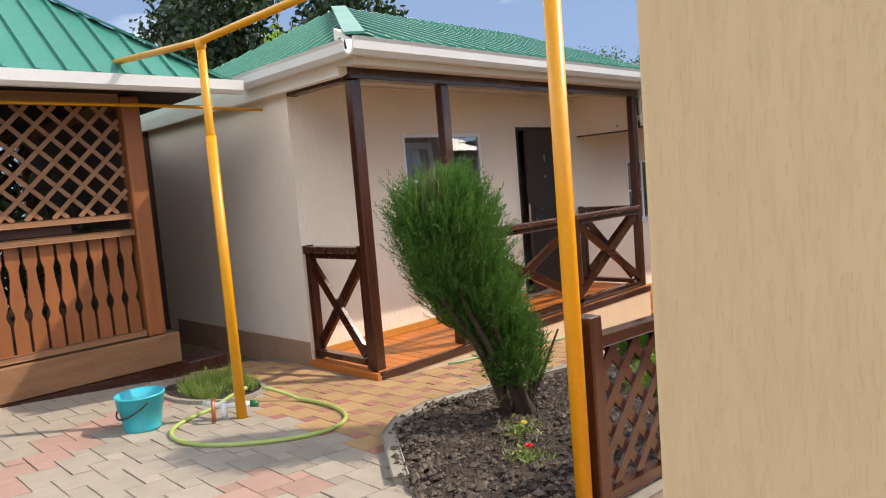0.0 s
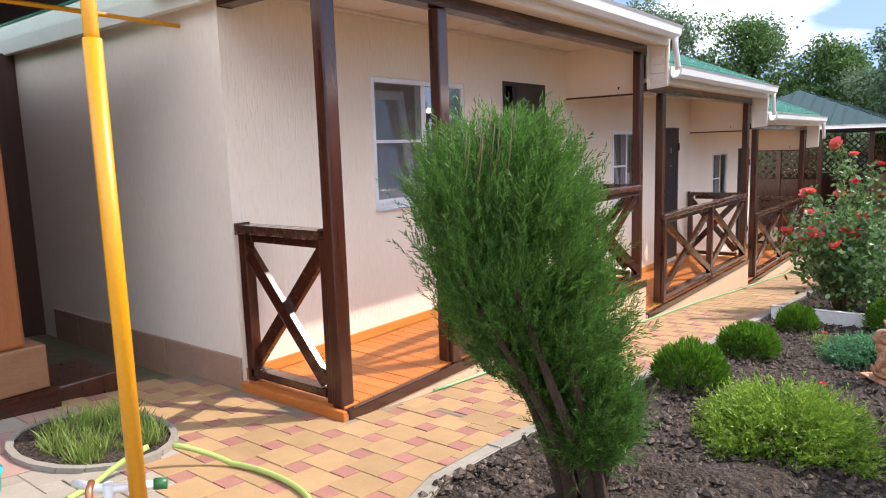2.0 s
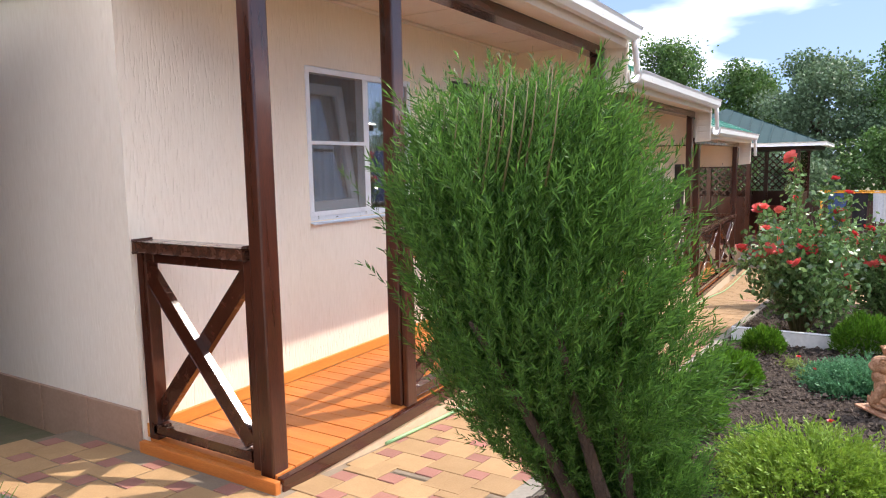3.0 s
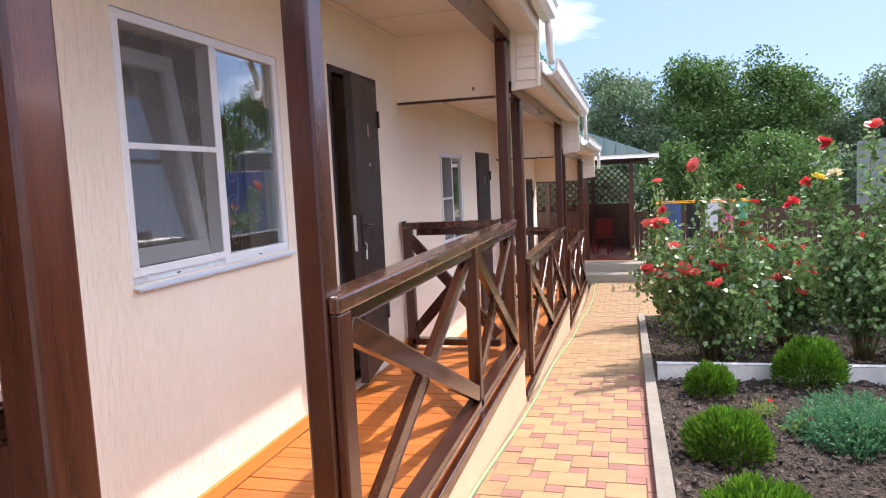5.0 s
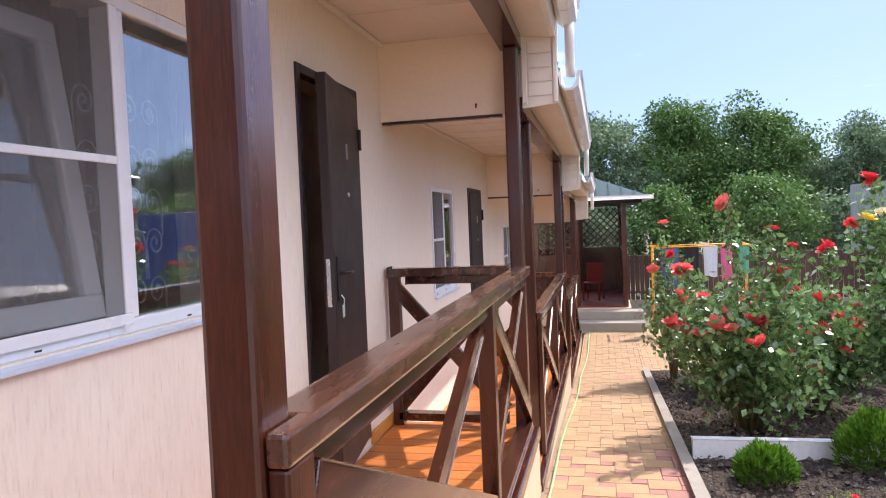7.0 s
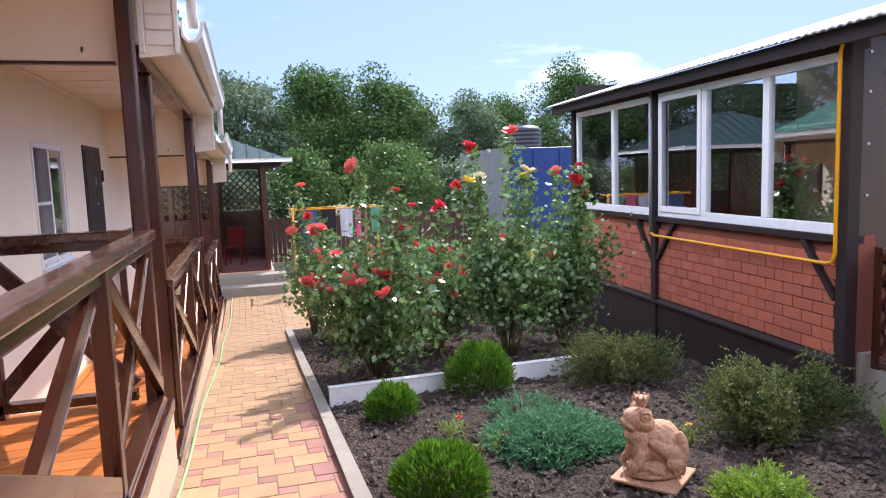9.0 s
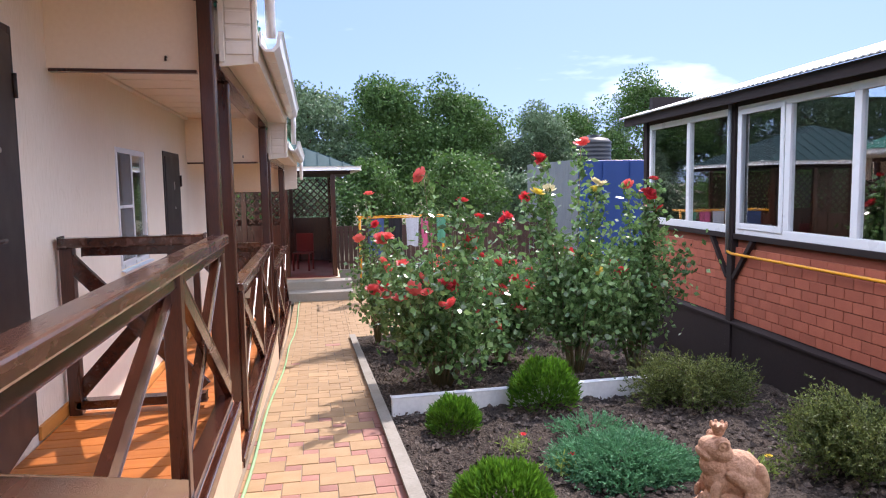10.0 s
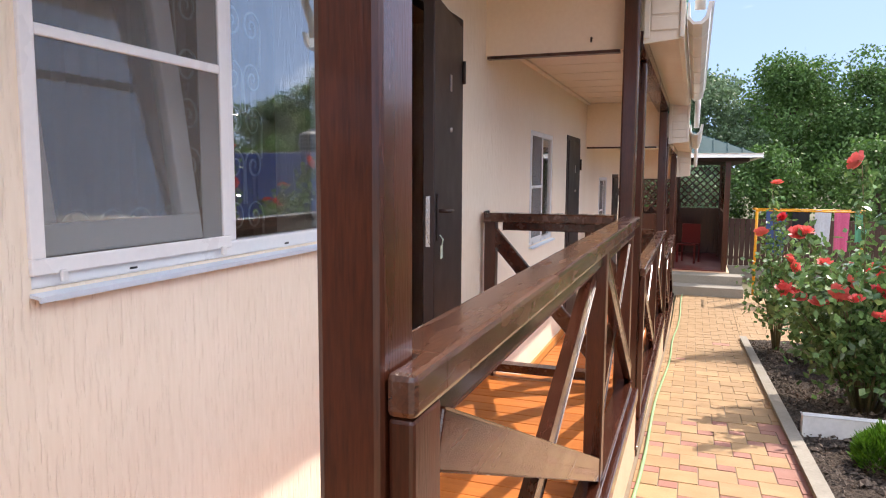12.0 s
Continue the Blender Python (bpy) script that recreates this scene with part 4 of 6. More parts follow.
def inner_plants():
    for px, py, sz in ((-7.4, 2.3, 0.55), (-7.9, 1.2, 0.6)):
        t = thing("potted_plant", (px, py, 0.36), "dark leafy potted plant standing in the summerhouse", "plant", "summerhouse plants")
        bm = B()
        lathe(bm, [(0.0, 0.0), (0.13, 0.0), (0.17, 0.28), (0.155, 0.28), (0.12, 0.03), (0.0, 0.03)], (px, py, 0.36), 20)
        part("pot", bm, M_TERRA, t)
        c = np.array([px, py, 1.3]) + rng.normal(size=(500, 3)) * np.array([0.26, 0.26, 0.36])
        v, f = leaf_quads(c, rng.normal(size=(500, 3)) + np.array([0, 0, -0.3]), 0.16, 0.05, rng)
        raw("foliage", v, f, M_LEAF_DARK, t, kind="stuff")
        bm = B()
        tube(bm, [(px, py, 0.40), (px + 0.02, py, 0.9), (px, py + 0.03, 1.4)], 0.02, 8)
        part("stem", bm, M_BARK, t)


inner_plants()


def gas_line():
    t = thing("gas_pipe", (-4.48, 2.78, 0.0), "yellow painted steel gas pipe on two standpipes", "pipe")
    bm = B()
    tube(bm, [(-4.48, 2.78, -0.05), (-4.48, 2.78, 1.86)], 0.034, 20)
    part("standpipe", bm, M_YELLOW, t)
    bm = B()
    tube(bm, [(-4.48, 2.78, 1.855), (-4.48, 2.78, 1.875), (-4.48, 2.78, 2.44)], 0.027, 20)
    part("standpipe_top", bm, M_YELLOW, t)
    bm = B()
    tube(bm, [(-1.875, 2.88, -0.05), (-1.875, 2.88, 2.42)], 0.034, 24)
    part("standpipe", bm, M_YELLOW, t)
    bm = B()
    tube(bm, [(-9.5, 2.86, 2.92), (-4.56, 2.79, 2.46), (-4.45, 2.785, 2.452), (-1.955, 2.88, 2.47), (-1.885, 2.88, 2.45), (-1.875, 2.88, 2.40)], 0.023, 16)
    part("cross_pipe", bm, M_YELLOW, t)
    bm = B()
    lathe(bm, [(0.030, 0.0), (0.034, 0.01), (0.034, 0.05), (0.026, 0.06)], (-4.48, 2.78, 2.40), 18)
    part("collar", bm, M_YELLOW, t)
    bm = B()
    tube(bm, [(-6.02, -1.5, 2.27), (-6.02, 3.05, 2.27), (-6.0, 3.6, 2.26), (-6.0, 4.09, 2.25)], 0.014, 12)
    part("branch_pipe", bm, M_YELLOW, t, "thin branch pipe under the eave")
    return t


gas_line()


def bucket():
    x, y = -4.74, 2.24
    z = g(y)
    t = thing("bucket", (x, y, z), "turquoise plastic bucket standing on grey pavers", "bucket")
    bm = B()
    lathe(bm, [(0.0, 0.004), (0.118, 0.004), (0.122, 0.0), (0.128, 0.02), (0.152, 0.17), (0.160, 0.172), (0.168, 0.255), (0.176, 0.258), (0.176, 0.27), (0.162, 0.27), (0.146, 0.17), (0.122, 0.015), (0.0, 0.012)], (x, y, z), 40)
    bm.transform(Matrix.Translation((x, y, z)) @ Matrix.Scale(0.86, 4) @ Matrix.Translation((-x, -y, -z)))
    part("pail", bm, M_BUCKET, t)
    bm = B()
    pts = [(x + 0.182 * math.cos(a), y - 0.172 * math.sin(a) * 0.97, z + 0.24 - 0.12 * math.sin(a)) for a in (math.pi * k / 18 for k in range(19))]
    tube(bm, pts, 0.0065, 8)
    bm.transform(Matrix.Translation((x, y, z)) @ Matrix.Scale(0.86, 4) @ Matrix.Translation((-x, -y, -z)))
    part("handle", bm, M_TANK, t, "dark wire handle hanging down")
    return t


bucket()


def hose():
    t = thing("garden_hose", (-4.32, 2.80, g(2.8)), "green garden hose lying in a loop on pavers", "hose")
    pts = []
    for k in range(61):
        a = radians(160) + 2 * math.pi * 0.97 * k / 60
        r = 0.53 + 0.03 * math.sin(3 * a)
        x, y = -4.30 + r * math.cos(a) * 0.98, 2.82 + r * math.sin(a)
        lift = 0.10 * max(0.0, 1 - k / 5) + 0.09 * max(0.0, (k - 55) / 5)
        pts.append((x, y, g(y) + 0.014 + lift))
    bm = B()
    tube(bm, pts, 0.0135, 10)
    part("loop", bm, M_HOSE, t)
    bm = B()
    pts = [(-4.600 + 0.014 * math.sin(y * 1.7) + 0.010 * (y - 8), y, g(y) + 0.012) for y in np.linspace(4.87, 18.0, 64)]
    tube(bm, pts, 0.010, 8)
    part("long_run", bm, M_HOSE_PALE, t, "pale green hose run along the veranda foot")
    tap = thing("garden_tap", (-4.52, 2.72, g(2.72)), "white plastic garden tap with copper spout", "tap")
    bm = B()
    tube(bm, [(-4.72, 2.64, 0.10), (-4.60, 2.68, 0.095), (-4.545, 2.73, 0.09), (-4.46, 2.845, 0.085)], 0.018, 12)
    part("tee", bm, M_WHITE, tap)
    bm = B()
    tube(bm, [(-4.56, 2.70, -0.01), (-4.56, 2.70, 0.12)], 0.021, 10)
    part("riser", bm, M_WHITE, tap)
    bm = B()
    tube(bm, [(-4.54, 2.63, 0.16), (-4.50, 2.60, 0.15), (-4.485, 2.59, 0.10), (-4.49, 2.59, 0.03)], 0.014, 10)
    part("spout", bm, M_BRASS, tap)
    bm = B()
    tube(bm, [(-4.465, 2.842, 0.085), (-4.435, 2.885, 0.08)], 0.024, 12)
    part("coupling", bm, M_HOSE_DARK, tap, "dark green hose coupling")
    return t


hose()


def grass_patch():
    t = thing("grass_bed", (-5.38, 3.02, g(3.0)), "small round bed of rough grass edged in concrete", "grass bed")
    v = [(x, y, g(y) + 0.012) for x, y in PATCH] + [(-5.38, 3.02, g(3.02) + 0.03)]
    raw("soil", v, [(i, (i + 1) % 20, 20) for i in range(20)], M_SOIL, t)
    bm = B()
    for k in range(20):
        (x1, y1), (x2, y2) = PATCH[k], PATCH[(k + 1) % 20]
        bar(bm, (x1, y1, g(y1) + 0.0), (x2, y2, g(y2) + 0.0), 0.035, 0.05)
    part("edging", bm, M_CONCRETE, t, "concrete edging ring")
    n = 2600
    a, r = rng.uniform(0, 2 * math.pi, n), np.sqrt(rng.uniform(0, 1, n)) * 0.9
    tuft = rng.uniform(0.4, 1.0, n) * (0.65 + 0.35 * np.sin(a * 3 + 1))
    tx, ty = rng.uniform(-0.38, 0.38, 46), rng.uniform(-0.28, 0.30, 46)
    tk = rng.integers(0, 46, n)
    c = np.stack([-5.36 + 0.80 * tx[tk] + 0.055 * r * np.cos(a), 3.05 + 0.85 * ty[tk] + 0.055 * r * np.sin(a), np.full(n, g(3.02) + 0.01)], axis=1)
    d = np.stack([rng.normal(size=n) * 0.45, rng.normal(size=n) * 0.45, np.ones(n)], axis=1)
    vv, ff = leaf_quads(c, d, 0.17 * tuft, 0.007, rng)
    raw("grass", vv, ff, M_GRASS, t, kind="stuff")
    return t


grass_patch()


# ---- kerbs and flower beds ----
def kerbs():
    t = thing("kerb", (-3.7, 6.0, g(6.0)), "grey concrete kerb between path and bed", "kerb", kind="structure")
    line = KERB + [(-3.67, 4.82 + 0.8 * k) for k in range(1, 13)]
    for (x1, y1), (x2, y2) in zip(line[:-1], line[1:]):
        bm = B()
        d = Vector((x2 - x1, y2 - y1, 0)).normalized() * 0.004
        bar(bm, (x1 + d.x, y1 + d.y, g(y1) - 0.01), (x2 - d.x, y2 - d.y, g(y2) - 0.01), 0.072, 0.11, bev=0.008)
        part("kerb_stone", bm, M_CONCRETE, t)
    b = thing("bed_border", (-2.5, 9.62, g(9.6)), "whitewashed low concrete border across the flower bed", "border", kind="structure")
    for x1, x2 in ((-3.60, -2.50), (-2.495, -1.25)):
        bm = B()
        bar(bm, (x1, 9.62 + 0.03 * (x1 + 3.6), g(9.62) + 0.02), (x2, 9.62 + 0.03 * (x2 + 3.6), g(9.62) + 0.02), 0.06, 0.27, bev=0.008)
        part("border_slab", bm, M_WHITEWASH, b)


kerbs()


def soil_bed():
    step = 0.042
    xs, ys = np.arange(-3.72, 0.86, step), np.arange(2.40, 14.42, step)
    keep = np.zeros((len(ys), len(xs)), bool)
    v, idx = [], {}
    for j, y in enumerate(ys):
        for i, x in enumerate(xs):
            keep[j, i] = inside(x, y, BED)
    f = []
    for j in range(len(ys) - 1):
        for i in range(len(xs) - 1):
            q = ((j, i), (j, i + 1), (j + 1, i + 1), (j + 1, i))
            if all(keep[a] for a in q):
                for a in q:
                    if a not in idx:
                        x, y = xs[a[1]], ys[a[0]]
                        h = 0.025 * noise.noise((x * 2.1, y * 2.1, 0)) + 0.034 * noise.noise((x * 8, y * 8, 3)) + 0.034 * noise.noise((x * 19, y * 19, 7))
                        idx[a] = len(v)
                        rise = (0.038 if y < 4.7 else 0.012) + h
                        if x < -3.56 or min(math.hypot(x - kx, y - ky) for kx, ky in KERB) < 0.2:
                            rise = min(rise, 0.028)
                        v.append((x, y, gb(x, y) + rise))
                f.append([idx[a] for a in q])
    ob = raw("flower_bed", v, f, M_SOIL)
    for p in ob.data.polygons:
        p.use_smooth = True
    tagged(ob, "dug dark soil of the flower bed", "soil", kind="structure")
    # clods of earth
    base = np.array([(1, 0, 0), (-1, 0, 0), (0, 1, 0), (0, -1, 0), (0, 0, 1), (0, 0, -1)], float)
    tri = np.array([(0, 2, 4), (2, 1, 4), (1, 3, 4), (3, 0, 4), (2, 0, 5), (1, 2, 5), (3, 1, 5), (0, 3, 5)])
    vv, ff = [], []
    n = 0
    while n < 24000:
        x, y = rng.uniform(-3.65, 0.4), 2.5 + 11.5 * rng.uniform(0, 1) ** 1.4
        if not inside(x, y, BED):
            continue
        r = 0.005 + 0.026 * rng.uniform() ** 3.0
        p = base * r * rng.uniform(0.6, 1.3, (6, 1)) * np.array([1, 1, 0.75])
        a = rng.uniform(0, 6.28)
        c, s = math.cos(a), math.sin(a)
        p = np.stack([p[:, 0] * c - p[:, 1] * s, p[:, 0] * s + p[:, 1] * c, p[:, 2]], axis=1)
        ff.append(tri + 6 * n)
        vv.append(p + np.array([x, y, gb(x, y) + (0.042 if y < 4.7 else 0.018) + r * 0.3]))
        n += 1
    tagged(raw("soil_clods", np.concatenate(vv), np.concatenate(ff), M_CLOD), "crumbled clods of dry earth", "soil", kind="stuff")


soil_bed()


# ---- plants of the bed ----
def rosemary():
    x0, y0 = -3.07, 3.98
    t = thing("evergreen_bush", (x0, y0, g(y0)), "tall needle-leaved evergreen bush with a bare twisted trunk", "bush")
    z0 = g(y0) - 0.03
    for k in range(7):
        a = 2 * math.pi * k / 7
        px, py = 0.05 * math.cos(a), 0.05 * math.sin(a)
        tx = -3.12 + 0.17 * math.cos(a)
        pts = []
        for i in range(9):
            u = i / 8
            pts.append((x0 + px + (tx - x0) * u ** 1.6 + 0.03 * math.sin(5 * u + k), y0 + py - 0.50 * u + 0.16 * math.sin(a) * u ** 2 + 0.02 * math.cos(6 * u + k), z0 + 1.12 * u))
        bm = B()
        tube(bm, pts, 0.034, 8, 0.007)
        part("stem", bm, M_BARK, t)
    for k in range(3):
        bm = B()
        tube(bm, [(x0 + 0.03, y0, z0 + 0.05), (x0 + 0.10, y0 - 0.03 + 0.05 * k, z0 + 0.28), (x0 + 0.16 + 0.05 * k, y0 - 0.08 + 0.08 * k, z0 + 0.62)], 0.022, 8, 0.006)
        part("stem", bm, M_BARK, t)
    # crown
    prof_z = np.array([0.34, 0.46, 0.61, 0.76, 0.92, 1.07, 1.21, 1.34, 1.44])
    prof_r = np.array([0.10, 0.19, 0.26, 0.30, 0.32, 0.33, 0.32, 0.27, 0.19])
    prof_x = np.array([-3.09, -3.11, -3.13, -3.14, -3.14, -3.15, -3.16, -3.17, -3.17])
    prof_y = np.array([3.88, 3.80, 3.69, 3.59, 3.53, 3.50, 3.49, 3.49, 3.49])
    n = 7600
    # gather the shoots into branch clumps with gaps between them
    cz, ca = rng.uniform(0.34, 1.40, 95), rng.uniform(0, 2 * math.pi, 95)
    pick = rng.integers(0, 95, n)
    z = np.clip(cz[pick] + rng.normal(size=n) * 0.075, 0.32, 1.42)
    a = ca[pick] + rng.normal(size=n) * 0.26
    rr = (0.60 + 0.40 * rng.uniform(0, 1, n)) * (0.74 + 0.26 * np.sin(pick * 1.7)) * np.interp(z, prof_z, prof_r) * 1.02
    core = rng.uniform(0, 1, n) < 0.30
    rr = np.where(core, rng.uniform(0.0, 0.6, n) * np.interp(z, prof_z, prof_r), rr)
    c = np.stack([np.interp(z, prof_z, prof_x) + rr * np.cos(a), np.interp(z, prof_z, prof_y) + 0.95 * rr * np.sin(a), z], axis=1)
    d = np.stack([0.55 * np.cos(a), 0.55 * np.sin(a), np.full(n, 1.0)], axis=1) + rng.normal(size=(n, 3)) * 0.28
    m = 1000
    u = unit(rng.normal(size=(m, 3))) * rng.uniform(0.5, 1.0, (m, 1)) ** 0.5
    c2 = np.array([-2.97, 3.82, 0.36]) + u * np.array([0.13, 0.13, 0.22])
    d2 = u * 0.6 + np.array([0, 0, 0.9]) + rng.normal(size=(m, 3)) * 0.3
    m3 = 260
    u3 = unit(rng.normal(size=(m3, 3))) * rng.uniform(0.4, 1.0, (m3, 1)) ** 0.5
    c3 = np.array([-2.90, 3.58, 0.80]) + u3 * np.array([0.11, 0.13, 0.17])
    d3 = u3 * 0.6 + np.array([0.35, 0, 0.9]) + rng.normal(size=(m3, 3)) * 0.25
    m4 = 260
    u4 = unit(rng.normal(size=(m4, 3))) * rng.uniform(0.5, 1.0, (m4, 1)) ** 0.5
    c4 = np.array([-3.10, 3.86, 0.42]) + u4 * np.array([0.12, 0.12, 0.16])
    d4 = u4 * 0.6 + np.array([-0.1, 0, 0.9]) + rng.normal(size=(m4, 3)) * 0.3
    base, way = np.concatenate([c, c2, c3, c4]), np.concatenate([d, d2, d3, d4])
    length = rng.uniform(0.09, 0.18, len(base))
    v, f = sprigs(base, way, length, 30, 0.025, 0.0036, rng, 0.70)
    raw("foliage", v, f, M_LEAF_ROSEMARY, t, "fresh green needle foliage", kind="stuff")
    # pale upright shoots at the top
    for k in range(26):
        aa = rng.uniform(0, 6.28)
        rad = 0.24 * math.sqrt(rng.uniform())
        p = Vector((-3.16 + rad * math.cos(aa), 3.49 + rad * math.sin(aa), 1.26 + 0.12 * (1 - rad / 0.24)))
        bm = B()
        tube(bm, [p, p + Vector((0.02, 0, 0.10)), p + Vector((0.03, 0.0, 0.19))], 0.003, 5, 0.001)
        part("shoot", bm, M_STEM, t)
    return t


rosemary()


def ball_shrub(x, y, r, h, label):
    z = g(y)
    t = thing("ball_shrub", (x, y, z), label, "shrub", "clipped ball shrubs")
    for k in range(5):
        a = 1.256 * k
        bm = B()
        tube(bm, [(x, y, z - 0.02), (x + 0.3 * r * math.cos(a), y + 0.3 * r * math.sin(a), z + 0.4 * h)], 0.012, 6, 0.005)
        part("stem", bm, M_BARK, t)
    n = int(7000 * (r / 0.3) ** 1.4)
    u = unit(rng.normal(size=(n, 3)))
    u[:, 2] = np.abs(u[:, 2]) * 1.0 - 0.22 * (rng.uniform(0, 1, n) < 0.4)
    lump = 1 + 0.05 * np.sin(u[:, 0] * 9 + x) + 0.05 * np.sin(u[:, 1] * 11 + y)
    rad = rng.uniform(0.55, 1.0, n) ** 0.45 * lump
    c = np.array([x, y, z + 0.30 * h]) + u * rad[:, None] * np.array([r, r, 0.68 * h])
    d = u * 0.8 + np.array([0, 0, 0.8]) + rng.normal(size=(n, 3)) * 0.35
    v, f = leaf_quads(c, d, rng.uniform(0.03, 0.06, n), 0.013, rng)
    raw("foliage", v, f, M_LEAF_BALL, t, kind="stuff")
    return t


ball_shrub(-3.34, 6.10, 0.24, 0.33, "clipped round evergreen shrub beside the path")
ball_shrub(-3.29, 7.42, 0.235, 0.28, "bright green clipped ball shrub in dug soil")
ball_shrub(-3.22, 8.98, 0.18, 0.26, "small loose round shrub near the white border")
ball_shrub(-2.40, 9.42, 0.265, 0.42, "dense green ball shrub before the white border")


def low_juniper(x, y, rx, ry, h, mat, label, n=900, seed_len=0.16):
    z = g(y)
    t = thing("low_juniper", (x, y, z), label, "shrub", "spreading junipers")
    a = rng.uniform(0, 6.28, n)
    r = np.sqrt(rng.uniform(0, 1, n))
    edge = 1 + 0.15 * np.sin(a * 4 + x) + 0.10 * np.sin(a * 9)
    c = np.stack([x + rx * r * np.cos(a) * edge, y + ry * r * np.sin(a) * edge, z + h * (1 - r ** 2) * rng.uniform(0.3, 0.85, n) + 0.02], axis=1)
    d = np.stack([np.cos(a), np.sin(a), 0.45 + 0.6 * (1 - r)], axis=1) + rng.normal(size=(n, 3)) * 0.35
    v, f = sprigs(c, d, rng.uniform(0.6, 1.2, n) * seed_len, 16, 0.026, 0.009, rng, 0.7)
    raw("foliage", v, f, mat, t, kind="stuff")
    for k in range(7):
        b = 0.9 * k
        bm = B()
        tube(bm, [(x, y, z - 0.02), (x + 0.35 * rx * math.cos(b), y + 0.35 * ry * math.sin(b), z + 0.4 * h), (x + 0.7 * rx * math.cos(b), y + 0.7 * ry * math.sin(b), z + 0.5 * h)], 0.012, 6, 0.004)
        part("stem", bm, M_BARK, t)
    return t


low_juniper(-2.60, 5.38, 0.35, 0.36, 0.25, M_LEAF_LIGHT, "bright yellow-green spreading juniper", 1700)
low_juniper(-2.44, 7.90, 0.33, 0.30, 0.15, M_LEAF_BLUE, "blue-green creeping juniper in dug soil", 1900, 0.12)
low_juniper(-1.97, 6.72, 0.15, 0.13, 0.10, M_LEAF_LIGHT, "small pale green juniper beside the statue", 420, 0.11)
low_juniper(-2.35, 8.62, 0.22, 0.18, 0.10, M_LEAF_BLUE, "thin young creeping juniper", 160, 0.1)


def loose_shrub(x, y, rx, ry, h, n, label):
    z = gb(x, y)
    t = thing("spreading_shrub", (x, y, z), label, "shrub", "dark spreading shrubs")
    vs, ds = [], []
    for k in range(26):
        a = rng.uniform(0, 6.28)
        reach = math.sqrt(rng.uniform(0.1, 1.0))
        p0, p2 = Vector((x, y, z)), Vector((x + rx * reach * math.cos(a), y + ry * reach * math.sin(a), z + h * rng.uniform(0.45, 1.0) * (1.1 - 0.6 * reach)))
        p1 = (p0 + p2) / 2 + Vector((0, 0, 0.25 * h))
        bm = B()
        tube(bm, [p0, p1, p2], 0.008, 5, 0.003)
        part("branch", bm, M_BARK, t)
        m = n // 26
        u = rng.uniform(0.35, 1.05, m)[:, None]
        c = (1 - u) ** 2 * np.array(p0) + 2 * u * (1 - u) * np.array(p1) + u ** 2 * np.array(p2)
        vs.append(c + rng.normal(size=(m, 3)) * 0.055)
        ds.append(rng.normal(size=(m, 3)) * 0.5 + np.array([0.8 * math.cos(a), 0.8 * math.sin(a), 0.55]))
    v, f = sprigs(np.concatenate(vs), np.concatenate(ds), rng.uniform(0.05, 0.10, sum(len(q) for q in vs)), 12, 0.020, 0.010, rng, 0.8)
    raw("foliage", v, f, M_LEAF_OLIVE, t, kind="stuff")
    return t


loose_shrub(-1.20, 9.25, 0.50, 0.42, 0.44, 2900, "olive spreading evergreen shrub near the brick wall")
loose_shrub(-1.22, 7.45, 0.50, 0.42, 0.46, 3600, "wide olive-green spreading evergreen beside the statue")


def tall_grass(x, y, rad, h, n):
    t = thing("grass_tuft", (x, y, gb(x, y)), "soft green tuft of tall grass", "grass")
    a, r = rng.uniform(0, 6.28, n), np.sqrt(rng.uniform(0, 1, n))
    c = np.stack([x + rad * r * np.cos(a), y + rad * 1.6 * r * np.sin(a), np.full(n, gb(x, y))], axis=1)
    d = np.stack([rng.normal(size=n) * 0.3, rng.normal(size=n) * 0.3, np.ones(n)], axis=1)
    v, f = leaf_quads(c, d, h * rng.uniform(0.5, 1.1, n), 0.012, rng)
    raw("blades", v, f, M_LEAF_LIGHT, t, kind="stuff")


tall_grass(-0.60, 7.00, 0.15, 0.34, 520)


def petal_mesh(name, mat, r):
    """A full double flower of cupped petals."""
    v, f = [], []
    for ring, (count, tilt, size) in enumerate(((5, 0.25, 1.0), (5, 0.6, 0.85), (5, 0.95, 0.65), (4, 1.25, 0.45))):
        for k in range(count):
            a = 2 * math.pi * (k + 0.5 * ring) / count
            o = Vector((math.cos(a), math.sin(a), 0))
            s = Vector((-math.sin(a), math.cos(a), 0))
            up = Vector((0, 0, 1))
            way = (o * math.cos(tilt) + up * math.sin(tilt)) * r * size
            i = len(v)
            base = up * 0.1 * r
            v += [base, base + way * 0.55 + s * 0.42 * r * size, base + way * 1.0 + s * 0.30 * r * size + up * 0.12 * r, base + way * 1.0 - s * 0.30 * r * size + up * 0.12 * r, base + way * 0.55 - s * 0.42 * r * size]
            f.append((i, i + 1, i + 2, i + 3, i + 4))
    me = bpy.data.meshes.new(name)
    me.from_pydata([tuple(p) for p in v], [], f)
    me.materials.append(mat)
    return me


BLOOM = {k: petal_mesh("blossom", m, 0.078) for k, m in (("red", M_PETAL_RED), ("coral", M_PETAL_CORAL), ("yellow", M_PETAL_YELLOW), ("cream", M_PETAL_CREAM))}
BLOOM_S = {k: petal_mesh("floret", m, 0.024) for k, m in (("red", M_PETAL_RED), ("yellow", M_PETAL_YELLOW))}


